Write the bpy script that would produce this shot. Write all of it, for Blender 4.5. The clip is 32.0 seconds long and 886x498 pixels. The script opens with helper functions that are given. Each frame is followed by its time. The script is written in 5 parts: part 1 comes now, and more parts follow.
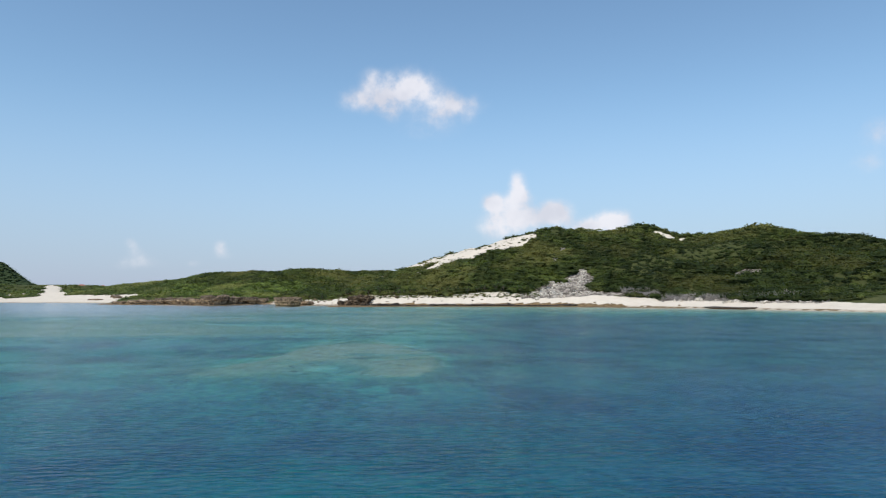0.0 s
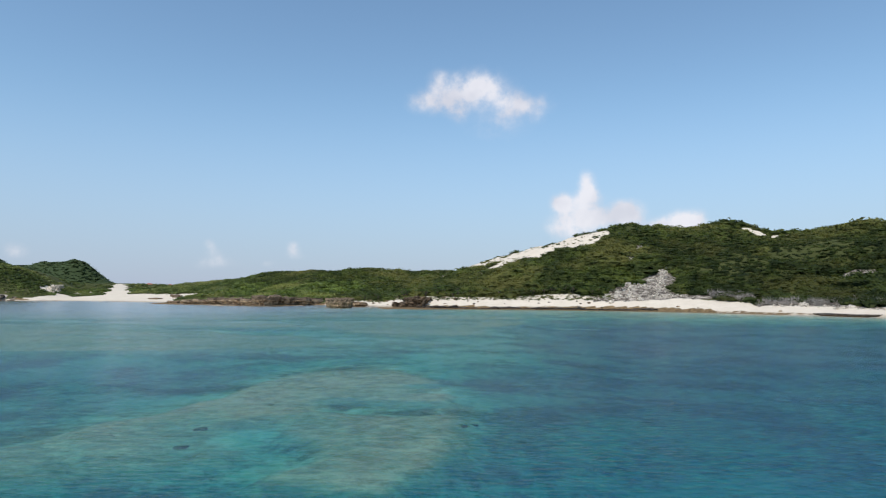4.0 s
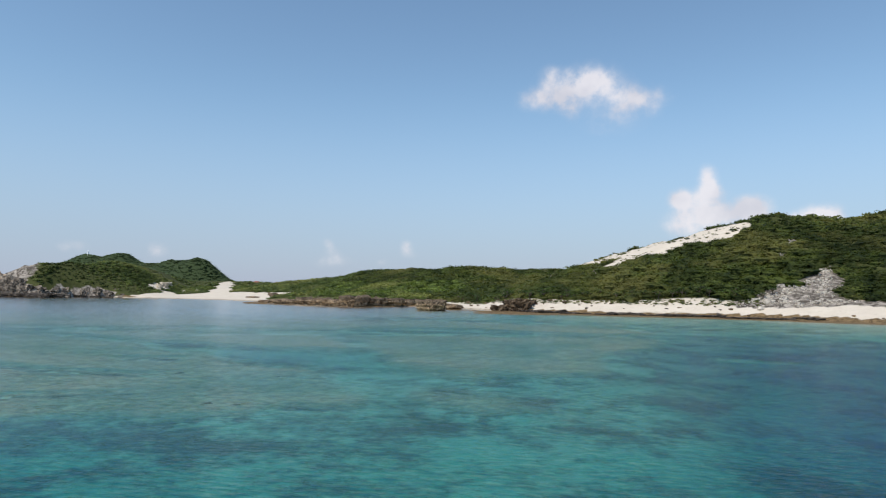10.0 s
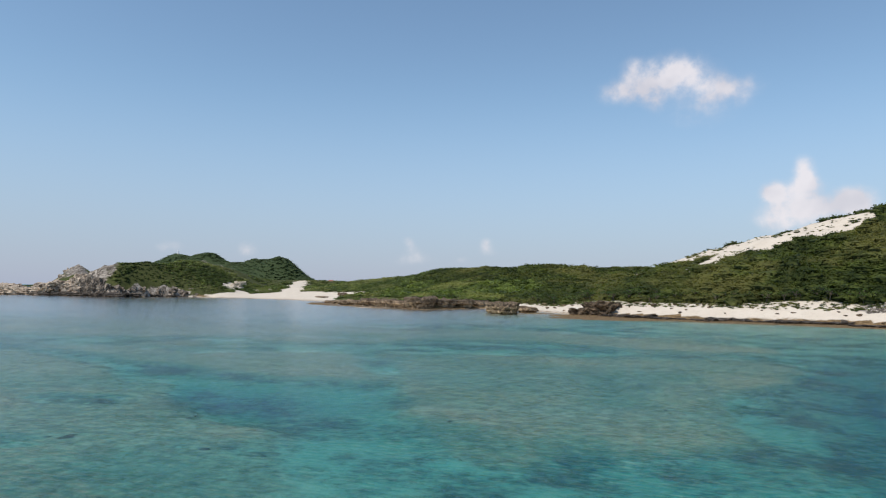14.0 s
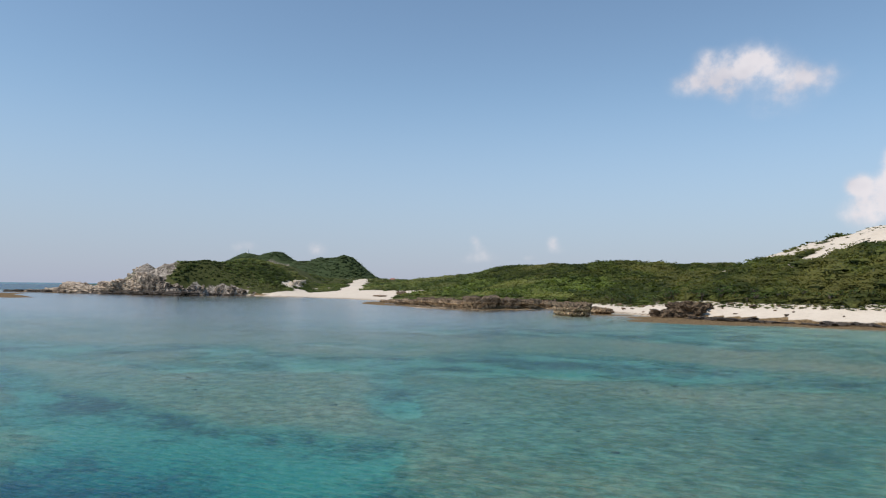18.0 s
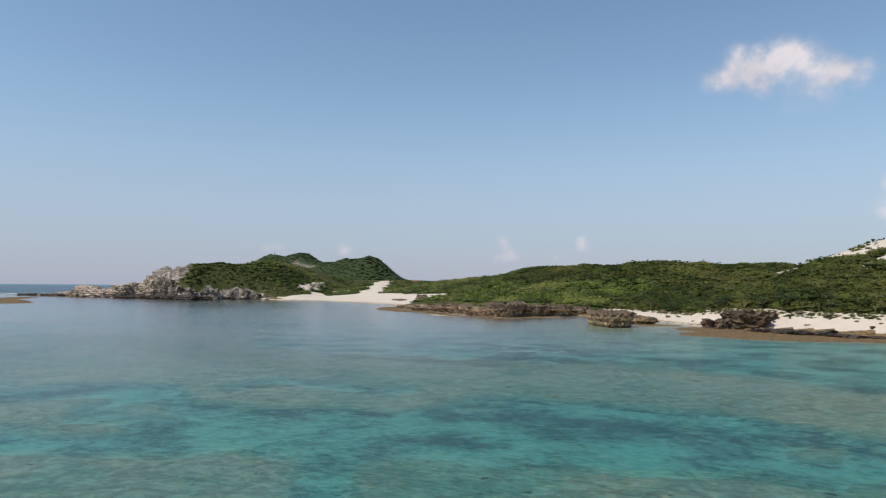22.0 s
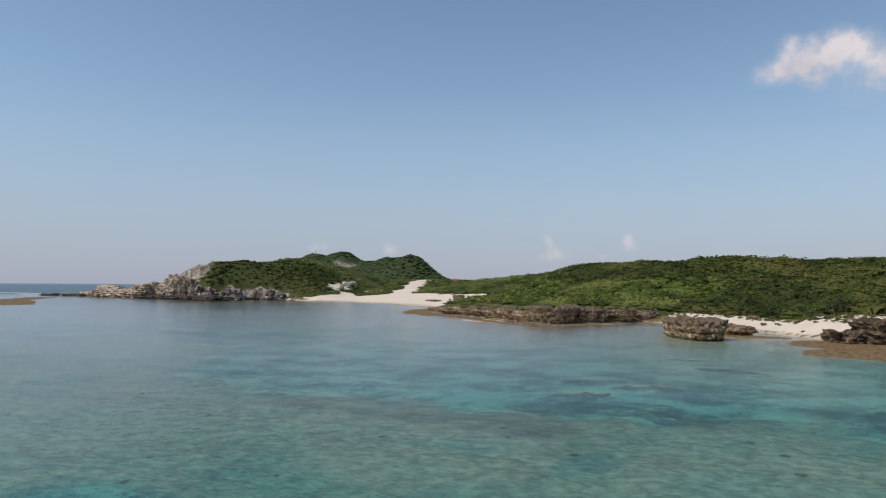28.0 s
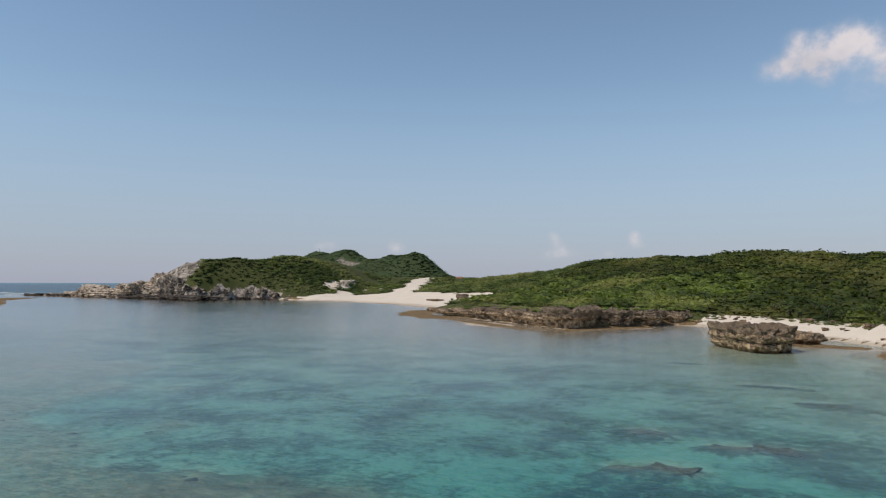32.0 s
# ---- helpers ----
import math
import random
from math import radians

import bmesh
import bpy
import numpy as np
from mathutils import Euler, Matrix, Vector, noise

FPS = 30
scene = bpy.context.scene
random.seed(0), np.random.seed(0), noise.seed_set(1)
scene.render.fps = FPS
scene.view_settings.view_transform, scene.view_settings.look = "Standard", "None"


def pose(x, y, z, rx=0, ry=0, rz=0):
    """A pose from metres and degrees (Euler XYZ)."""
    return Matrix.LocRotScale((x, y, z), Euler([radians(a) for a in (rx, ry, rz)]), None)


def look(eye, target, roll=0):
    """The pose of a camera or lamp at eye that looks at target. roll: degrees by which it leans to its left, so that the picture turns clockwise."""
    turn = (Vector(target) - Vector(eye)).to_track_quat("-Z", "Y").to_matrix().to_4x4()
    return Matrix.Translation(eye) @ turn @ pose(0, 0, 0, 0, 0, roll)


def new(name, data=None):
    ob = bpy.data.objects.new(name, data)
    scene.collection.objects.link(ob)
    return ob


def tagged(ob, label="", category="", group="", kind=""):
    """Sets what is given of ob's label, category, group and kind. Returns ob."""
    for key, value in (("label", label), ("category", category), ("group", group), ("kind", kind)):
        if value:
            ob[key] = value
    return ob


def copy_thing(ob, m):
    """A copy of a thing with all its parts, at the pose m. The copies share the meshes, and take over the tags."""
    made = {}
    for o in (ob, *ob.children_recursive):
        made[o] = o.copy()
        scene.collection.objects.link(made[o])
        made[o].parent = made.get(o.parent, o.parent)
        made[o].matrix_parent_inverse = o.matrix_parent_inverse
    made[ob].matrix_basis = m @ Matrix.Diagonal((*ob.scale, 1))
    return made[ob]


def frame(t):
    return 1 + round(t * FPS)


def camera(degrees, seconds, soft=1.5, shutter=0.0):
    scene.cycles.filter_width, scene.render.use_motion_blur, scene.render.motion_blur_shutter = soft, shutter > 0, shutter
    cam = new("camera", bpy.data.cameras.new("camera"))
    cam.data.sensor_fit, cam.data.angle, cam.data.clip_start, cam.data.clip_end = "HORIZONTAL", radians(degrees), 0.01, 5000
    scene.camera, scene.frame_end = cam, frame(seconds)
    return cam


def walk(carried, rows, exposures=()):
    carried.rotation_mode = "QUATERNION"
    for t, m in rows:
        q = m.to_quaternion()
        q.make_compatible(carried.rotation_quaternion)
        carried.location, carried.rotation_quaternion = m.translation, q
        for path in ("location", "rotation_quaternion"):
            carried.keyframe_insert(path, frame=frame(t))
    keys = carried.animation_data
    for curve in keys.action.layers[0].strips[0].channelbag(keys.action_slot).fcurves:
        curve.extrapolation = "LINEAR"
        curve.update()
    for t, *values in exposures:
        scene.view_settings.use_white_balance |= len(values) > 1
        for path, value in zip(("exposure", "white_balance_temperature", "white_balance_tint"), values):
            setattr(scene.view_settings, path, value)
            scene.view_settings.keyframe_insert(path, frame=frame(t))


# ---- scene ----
cam = camera(66.35, 32.0, soft=1.2)

# seconds, x, y, z, yaw, pitch, roll
PATH = [
    (0.0, -0.00, 0.00, 6.78, 0.00, 3.74, -0.14),
    (0.5, 0.33, 3.68, 6.78, 0.61, 3.76, -0.07),
    (1.0, 0.67, 7.39, 6.80, 1.35, 3.77, -0.01),
    (1.5, 1.07, 11.19, 6.84, 2.17, 3.79, 0.04),
    (2.0, 1.42, 15.09, 6.91, 2.85, 3.79, 0.08),
    (2.5, 1.72, 19.06, 6.96, 3.46, 3.79, 0.13),
    (3.0, 2.00, 23.11, 7.03, 4.12, 3.79, 0.17),
    (3.5, 2.27, 27.14, 7.16, 4.93, 3.79, 0.21),
    (4.0, 2.37, 31.04, 7.20, 5.72, 3.79, 0.26),
    (4.5, 2.34, 34.84, 7.18, 6.48, 3.78, 0.30),
    (5.0, 2.22, 38.59, 7.13, 7.23, 3.77, 0.35),
    (5.5, 2.05, 42.33, 7.08, 7.95, 3.77, 0.41),
    (6.0, 1.87, 46.10, 7.06, 8.65, 3.77, 0.47),
    (6.5, 1.70, 49.92, 7.04, 9.38, 3.76, 0.53),
    (7.0, 1.60, 53.79, 7.04, 10.10, 3.75, 0.59),
    (7.5, 1.48, 57.67, 7.04, 11.01, 3.74, 0.63),
    (8.0, 1.32, 61.56, 7.06, 11.84, 3.70, 0.67),
    (8.5, 1.14, 65.47, 7.16, 12.70, 3.66, 0.71),
    (9.0, 0.91, 69.37, 7.50, 13.49, 3.65, 0.73),
    (9.5, 0.55, 73.24, 8.06, 14.30, 3.63, 0.74),
    (10.0, 0.19, 77.07, 8.58, 15.12, 3.60, 0.74),
    (10.5, -0.14, 80.74, 8.87, 15.96, 3.56, 0.76),
    (11.0, -0.51, 84.32, 9.19, 16.82, 3.52, 0.76),
    (11.5, -0.92, 87.90, 9.55, 17.62, 3.49, 0.77),
    (12.0, -1.46, 91.55, 9.78, 18.52, 3.45, 0.75),
    (12.5, -2.08, 95.17, 9.95, 19.34, 3.42, 0.74),
    (13.0, -2.74, 98.64, 10.04, 20.19, 3.38, 0.73),
    (13.5, -3.37, 102.00, 10.12, 21.02, 3.35, 0.73),
    (14.0, -4.00, 105.36, 10.16, 21.85, 3.32, 0.73),
    (14.5, -4.80, 108.79, 10.18, 22.58, 3.31, 0.72),
    (15.0, -5.83, 112.25, 10.10, 23.33, 3.30, 0.72),
    (15.5, -7.01, 115.75, 9.97, 24.09, 3.28, 0.73),
    (16.0, -8.30, 119.28, 9.83, 24.84, 3.25, 0.74),
    (16.5, -9.63, 122.86, 9.71, 25.59, 3.22, 0.74),
    (17.0, -10.95, 126.48, 9.67, 26.33, 3.18, 0.74),
    (17.5, -12.19, 130.14, 9.74, 26.87, 3.14, 0.73),
    (18.0, -13.48, 133.83, 10.12, 27.44, 3.13, 0.70),
    (18.5, -14.84, 137.58, 10.82, 27.70, 3.17, 0.69),
    (19.0, -16.24, 141.31, 11.51, 27.80, 3.18, 0.67),
    (19.5, -17.62, 144.90, 11.87, 27.94, 3.16, 0.63),
    (20.0, -19.00, 148.42, 12.03, 28.11, 3.14, 0.58),
    (20.5, -20.45, 151.97, 12.12, 28.54, 3.12, 0.53),
    (21.0, -21.93, 155.61, 12.19, 29.04, 3.12, 0.50),
    (21.5, -23.42, 159.30, 12.22, 29.45, 3.11, 0.48),
    (22.0, -24.94, 162.98, 12.24, 29.79, 3.10, 0.47),
    (22.5, -26.52, 166.61, 12.24, 30.01, 3.09, 0.45),
    (23.0, -28.14, 170.21, 12.25, 30.22, 3.09, 0.43),
    (23.5, -29.75, 173.80, 12.25, 30.34, 3.07, 0.40),
    (24.0, -31.41, 177.34, 12.30, 30.66, 3.05, 0.37),
    (24.5, -33.09, 180.93, 12.40, 31.19, 3.03, 0.33),
    (25.0, -34.74, 184.51, 12.48, 31.65, 3.01, 0.30),
    (25.5, -36.43, 188.12, 12.49, 32.15, 3.00, 0.32),
    (26.0, -38.22, 191.71, 12.48, 32.55, 2.99, 0.35),
    (26.5, -40.01, 195.27, 12.44, 33.04, 2.98, 0.38),
    (27.0, -41.92, 199.00, 12.41, 33.32, 2.98, 0.40),
    (27.5, -43.90, 202.83, 12.38, 33.46, 2.99, 0.41),
    (28.0, -45.94, 206.70, 12.35, 33.54, 3.00, 0.41),
    (28.5, -48.01, 210.55, 12.33, 33.62, 3.00, 0.41),
    (29.0, -50.08, 214.32, 12.30, 33.80, 2.99, 0.40),
    (29.5, -52.12, 218.00, 12.32, 33.92, 2.96, 0.39),
    (30.0, -54.09, 221.55, 12.38, 33.95, 2.93, 0.36),
    (30.5, -56.01, 224.93, 12.42, 33.95, 2.89, 0.34),
    (31.0, -57.92, 228.18, 12.44, 33.98, 2.86, 0.30),
    (31.5, -59.84, 231.33, 12.44, 34.00, 2.85, 0.25),
    (32.0, -61.72, 234.50, 12.45, 34.05, 2.83, 0.21),
]


def carried_pose(x, y, z, yaw, pitch, roll):
    return pose(x, y, z, 0, 0, yaw) @ pose(0, 0, 0, 90 + pitch) @ pose(0, 0, 0, 0, 0, roll)


# the picture turns slightly darker and warmer on the way
TONE = [(0.0, 0.05, 6420, 11), (9.0, -0.02, 6520, 12), (20.0, -0.09, 6850, 15), (32.0, -0.24, 7000, 16)]
walk(cam, [(r[0], carried_pose(*r[1:])) for r in PATH], TONE)

# ---- world and sun ----
SUN_EL, SUN_AZ = 56.0, 149.0      # degrees; azimuth counter-clockwise from +y
scene.view_settings.exposure = 0.0


def direction(az, el):
    a, e = radians(az), radians(el)
    return Vector((-math.sin(a) * math.cos(e), math.cos(a) * math.cos(e), math.sin(e)))


def links(tree):
    def join(a, b):
        tree.links.new(a, b)
    return join


def math_node(tree, op, a, b=None, c=None, clamp=False):
    n = tree.nodes.new("ShaderNodeMath")
    n.operation, n.use_clamp = op, clamp
    for i, v in enumerate((a, b, c)):
        if v is None:
            continue
        if isinstance(v, (int, float)):
            n.inputs[i].default_value = v
        else:
            tree.links.new(v, n.inputs[i])
    return n.outputs[0]


def smooth_node(tree, value, lo, hi, to_lo=0.0, to_hi=1.0):
    n = tree.nodes.new("ShaderNodeMapRange")
    n.interpolation_type = "SMOOTHSTEP"
    n.inputs[1].default_value, n.inputs[2].default_value = lo, hi
    n.inputs[3].default_value, n.inputs[4].default_value = to_lo, to_hi
    tree.links.new(value, n.inputs[0])
    return n.outputs[0]


def noise_node(tree, vector, scale, detail=4.0, rough=0.55, distort=0.0):
    n = tree.nodes.new("ShaderNodeTexNoise")
    n.inputs["Scale"].default_value, n.inputs["Detail"].default_value = scale, detail
    n.inputs["Roughness"].default_value, n.inputs["Distortion"].default_value = rough, distort
    if vector is not None:
        tree.links.new(vector, n.inputs["Vector"])
    return n.outputs[0]


def mix_node(tree, fac, a, b, blend="MIX"):
    n = tree.nodes.new("ShaderNodeMix")
    n.data_type, n.blend_type = "RGBA", blend
    for i, v in ((0, fac), (6, a), (7, b)):
        if isinstance(v, (int, float)):
            n.inputs[i].default_value = v
        elif isinstance(v, tuple):
            n.inputs[i].default_value = (*v, 1.0) if len(v) == 3 else v
        else:
            tree.links.new(v, n.inputs[i])
    return n.outputs[2]


world = bpy.data.worlds.new("sky")
scene.world = world
world.use_nodes = True
wt = world.node_tree
wt.nodes.clear()
sky = wt.nodes.new("ShaderNodeTexSky")
sky.sky_type, sky.sun_disc = "NISHITA", False
sky.sun_elevation, sky.sun_rotation = radians(SUN_EL), radians(-SUN_AZ)
sky.air_density, sky.dust_density, sky.ozone_density = 1.0, 0.25, 2.0
coord = wt.nodes.new("ShaderNodeTexCoord").outputs["Generated"]
# white cumulus: azimuth, elevation, half width, half height (degrees), density
CLOUDS = [
    (3.1, 17.1, 3.1, 1.6, 0.95), (6.3, 16.1, 2.6, 1.2, 0.85), (-0.9, 15.6, 2.6, 1.3, 0.80), (1.0, 13.9, 3.2, 1.4, 0.26), (6.2, 18.0, 0.9, 0.8, 0.5), (4.4, 15.2, 0.9, 1.1, 0.5),
    (-6.4, 9.1, 0.8, 1.2, 0.9), (-6.5, 7.9, 1.3, 0.9, 0.9), (-4.3, 7.5, 1.0, 0.9, 1.5), (-9.5, 6.7, 1.4, 1.0, 1.7), (-6.6, 6.3, 2.5, 1.1, 1.2), (-4.6, 5.5, 2.1, 1.4, 0.6),
    (-14.2, 5.9, 1.5, 0.9, 1.6), (-12.0, 5.5, 1.7, 0.8, 1.0),
    (24.8, 3.9, 0.6, 0.55, 0.34), (24.3, 3.2, 0.9, 0.6, 0.26), (24.3, 2.4, 2.1, 0.65, 0.34), (18.2, 3.8, 0.7, 0.6, 0.42), (18.0, 3.1, 1.1, 0.5, 0.30), (20.2, 2.4, 0.9, 0.4, 0.25),
    (-33.2, 11.3, 1.6, 1.4, 0.5), (-32.3, 9.2, 1.3, 0.9, 0.4), (43.8, 3.0, 1.3, 0.6, 0.42), (38.0, 3.0, 0.9, 0.75, 0.55),
]
puffs = noise_node(wt, coord, 48.0, 6.0, 0.58)
billow = noise_node(wt, coord, 16.0, 3.0, 0.5)
ragged = math_node(wt, "ADD", math_node(wt, "MULTIPLY_ADD", puffs, 1.25, -0.62), math_node(wt, "MULTIPLY_ADD", billow, 0.7, -0.35))
cover = None
for az, el, half_w, half_h, dense in CLOUDS:
    d = direction(az, el)
    side = Vector((d.y, -d.x, 0)).normalized()
    up = side.cross(d)
    parts = []
    for axis, half in ((side, half_w), (up, half_h)):
        dot = wt.nodes.new("ShaderNodeVectorMath")
        dot.operation = "DOT_PRODUCT"
        wt.links.new(coord, dot.inputs[0])
        dot.inputs[1].default_value = axis / radians(half)
        off = math_node(wt, "POWER", math_node(wt, "ABSOLUTE", dot.outputs["Value"]), 2.0)
        parts.append(off)
    ahead = wt.nodes.new("ShaderNodeVectorMath")
    ahead.operation = "DOT_PRODUCT"
    wt.links.new(coord, ahead.inputs[0])
    ahead.inputs[1].default_value = d
    front = math_node(wt, "GREATER_THAN", ahead.outputs["Value"], 0.0)
    puff = math_node(wt, "EXPONENT", math_node(wt, "MULTIPLY", math_node(wt, "ADD", parts[0], parts[1]), -1.5))
    lobe = math_node(wt, "MULTIPLY", math_node(wt, "MULTIPLY", puff, dense), front)
    cover = lobe if cover is None else math_node(wt, "ADD", cover, lobe)
cover = math_node(wt, "MULTIPLY", cover, math_node(wt, "MAXIMUM", math_node(wt, "MULTIPLY_ADD", ragged, 1.0, 1.0), 0.0))
cover = math_node(wt, "MULTIPLY_ADD", math_node(wt, "MULTIPLY", ragged, 0.55), math_node(wt, "MINIMUM", math_node(wt, "MULTIPLY", cover, 1.6), 1.0), cover)
cover = smooth_node(wt, cover, 0.06, 1.0, 0.0, 0.86)
shade = mix_node(wt, smooth_node(wt, billow, 0.35, 0.65), (5.9, 5.9, 6.4), (7.6, 7.45, 7.7))
bg = wt.nodes.new("ShaderNodeBackground")
bg.inputs["Strength"].default_value = 0.116
low_sky = wt.nodes.new("ShaderNodeSeparateXYZ")
wt.links.new(coord, low_sky.inputs[0])
haze = smooth_node(wt, low_sky.outputs[2], -0.02, 0.30, 0.85, 0.0)
air = mix_node(wt, 1.0, sky.outputs[0], (1.20, 1.32, 1.27), "MULTIPLY")
air = mix_node(wt, haze, air, (2.85, 3.50, 5.15))
wt.links.new(mix_node(wt, cover, air, shade), bg.inputs["Color"])
out = wt.nodes.new("ShaderNodeOutputWorld")
wt.links.new(bg.outputs[0], out.inputs[0])

sun = new("sun", bpy.data.lights.new("sun", "SUN"))
sun.data.energy, sun.data.angle, sun.data.color = 3.6, radians(0.53), (1.0, 0.95, 0.87)
sun.matrix_world = look((0, 0, 900), Vector((0, 0, 900)) - direction(SUN_AZ, SUN_EL))


# ---- materials ----
RIPPLE = 0.16                     # metres of chop
FADE = (0.46, 0.120, 0.130)       # share of red, green, blue lost in a metre of water
BODY = (0.003, 0.054, 0.122)      # colour of deep water


def material(name):
    m = bpy.data.materials.new(name)
    m.use_nodes = True
    t = m.node_tree
    t.nodes.clear()
    o = t.nodes.new("ShaderNodeOutputMaterial")
    return m, t, o


def principled(t, o, color, rough=0.8, bump=None, strength=0.5, distance=0.1, spec=0.3):
    b = t.nodes.new("ShaderNodeBsdfPrincipled")
    if isinstance(color, tuple):
        b.inputs["Base Color"].default_value = (*color, 1)
    else:
        t.links.new(color, b.inputs["Base Color"])
    b.inputs["Roughness"].default_value = rough
    b.inputs["Specular IOR Level"].default_value = spec
    if bump is not None:
        n = t.nodes.new("ShaderNodeBump")
        n.inputs["Strength"].default_value, n.inputs["Distance"].default_value = strength, distance
        t.links.new(bump, n.inputs["Height"])
        t.links.new(n.outputs[0], b.inputs["Normal"])
    t.links.new(b.outputs[0], o.inputs[0])
    return b


def place(t):
    return t.nodes.new("ShaderNodeNewGeometry").outputs["Position"]


def attribute(t, name):
    n = t.nodes.new("ShaderNodeAttribute")
    n.attribute_name = name
    return n


def plain_material(name, color, rough=0.7, vary=0.25, scale=3.0, bump=0.0, spec=0.3):
    m, t, o = material(name)
    p = place(t)
    fine = noise_node(t, p, scale, 5.0)
    broad = noise_node(t, p, scale * 0.17, 3.0)
    f = math_node(t, "MULTIPLY_ADD", math_node(t, "ADD", fine, broad), 0.5 * vary * 2, 1.0 - vary)
    n = t.nodes.new("ShaderNodeVectorMath")
    n.operation = "SCALE"
    n.inputs[0].default_value = color
    t.links.new(f, n.inputs["Scale"])
    principled(t, o, n.outputs[0], rough, fine if bump else None, 0.6, bump, spec)
    return m


def leaf_material(name, dark, light, warm, patch=0.02):
    m, t, o = material(name)
    p = place(t)
    isle = t.nodes.new("ShaderNodeNewGeometry").outputs["Random Per Island"]
    zone = noise_node(t, p, patch, 4.0, 0.6)
    crown = noise_node(t, p, 0.16, 3.0, 0.55)
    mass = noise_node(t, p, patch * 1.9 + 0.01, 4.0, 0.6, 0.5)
    mixf = math_node(t, "ADD", smooth_node(t, crown, 0.32, 0.68), math_node(t, "MULTIPLY_ADD", isle, 0.2, -0.1), clamp=True)
    col = mix_node(t, mixf, dark, light)
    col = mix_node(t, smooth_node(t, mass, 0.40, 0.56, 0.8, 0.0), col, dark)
    col = mix_node(t, smooth_node(t, zone, 0.47, 0.66, 0.0, 0.75), col, warm)
    # near-black flecks put the shade between leaves into the leaf colour
    gap_shade = noise_node(t, p, 2.2, 3.0, 0.7)
    col = mix_node(t, smooth_node(t, gap_shade, 0.30, 0.52, 0.18, 0.0), col, mix_node(t, 0.5, dark, (0.008, 0.014, 0.004)))
    face = principled(t, o, col, 0.6, spec=0.2)
    through_leaf = t.nodes.new("ShaderNodeBsdfTranslucent")
    t.links.new(mix_node(t, 1.0, col, (1.1, 1.15, 0.8), "MULTIPLY"), through_leaf.inputs["Color"])
    leaf = t.nodes.new("ShaderNodeMixShader")
    leaf.inputs[0].default_value = 0.4
    t.links.new(face.outputs[0], leaf.inputs[1])
    t.links.new(through_leaf.outputs[0], leaf.inputs[2])
    t.links.new(leaf.outputs[0], o.inputs[0])
    return m


def rock_material(name, dark, pale, tan, scale=0.5, waterline=True, lichen=0.75, cap=0.0):
    m, t, o = material(name)
    p = place(t)
    crag = noise_node(t, p, scale, 8.0, 0.68, 0.6)
    pit = noise_node(t, p, scale * 5, 6.0, 0.7)
    rift = noise_node(t, p, scale * 1.6, 3.0, 0.5, 1.2)
    crack = smooth_node(t, math_node(t, "ABSOLUTE", math_node(t, "SUBTRACT", rift, 0.5)), 0.0, 0.035)
    col = mix_node(t, smooth_node(t, crag, 0.36, 0.62), dark, pale)
    col = mix_node(t, smooth_node(t, pit, 0.5, 0.75, 0.0, 0.55), col, tan)
    col = mix_node(t, math_node(t, "MULTIPLY_ADD", crack, 0.6, 0.4), mix_node(t, 0.5, dark, (0.02, 0.02, 0.02)), col)
    facing = t.nodes.new("ShaderNodeSeparateXYZ")
    t.links.new(t.nodes.new("ShaderNodeNewGeometry").outputs["Normal"], facing.inputs[0])
    crust = math_node(t, "ADD", facing.outputs[2], math_node(t, "MULTIPLY_ADD", pit, 1.0, -0.5))
    col = mix_node(t, smooth_node(t, crust, 0.45, 0.85, 0.0, lichen), col, dark)
    if cap:
        bed = t.nodes.new("ShaderNodeSeparateXYZ")
        t.links.new(p, bed.inputs[0])
        level = math_node(t, "ADD", bed.outputs[2], math_node(t, "MULTIPLY_ADD", rift, 1.6, -0.8))
        col = mix_node(t, smooth_node(t, level, cap - 0.3, cap + 0.3, 0.0, 0.72), col, mix_node(t, pit, dark, (0.20, 0.16, 0.115)))
    if waterline:
        sep = t.nodes.new("ShaderNodeSeparateXYZ")
        t.links.new(p, sep.inputs[0])
        height = math_node(t, "ADD", sep.outputs[2], math_node(t, "MULTIPLY_ADD", pit, 0.6, -0.3))
        col = mix_node(t, smooth_node(t, height, 0.1, 0.6, 0.7, 0.0), col, (0.17, 0.105, 0.05))
    rise = math_node(t, "MULTIPLY_ADD", pit, 0.5, math_node(t, "ADD", crag, math_node(t, "MULTIPLY", crack, 0.3)))
    principled(t, o, col, 0.9, rise, 0.9, 0.5, 0.2)
    return m


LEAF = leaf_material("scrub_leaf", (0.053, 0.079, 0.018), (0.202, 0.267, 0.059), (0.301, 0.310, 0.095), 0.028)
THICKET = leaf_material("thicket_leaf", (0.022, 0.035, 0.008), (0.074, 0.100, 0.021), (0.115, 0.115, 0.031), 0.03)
SCAR_ROCK = rock_material("scar_rock", (0.38, 0.335, 0.28), (0.78, 0.71, 0.60), (0.66, 0.57, 0.46), 0.8, False, 0.1)
SANDSTONE = rock_material("sandstone", (0.46, 0.39, 0.30), (0.70, 0.62, 0.50), (0.66, 0.57, 0.45), 0.6, False, 0.1)
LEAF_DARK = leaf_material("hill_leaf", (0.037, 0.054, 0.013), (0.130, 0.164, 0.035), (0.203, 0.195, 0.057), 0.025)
# far leaves are paler and bluer: the haze of distance is put into their colour
LEAF_HAZED = leaf_material("hazed_far_leaf", (0.109, 0.169, 0.073), (0.178, 0.246, 0.102), (0.215, 0.256, 0.114), 0.008)
PANDAN = leaf_material("pandanus_leaf", (0.045, 0.081, 0.025), (0.154, 0.224, 0.063), (0.182, 0.210, 0.070), 0.08)
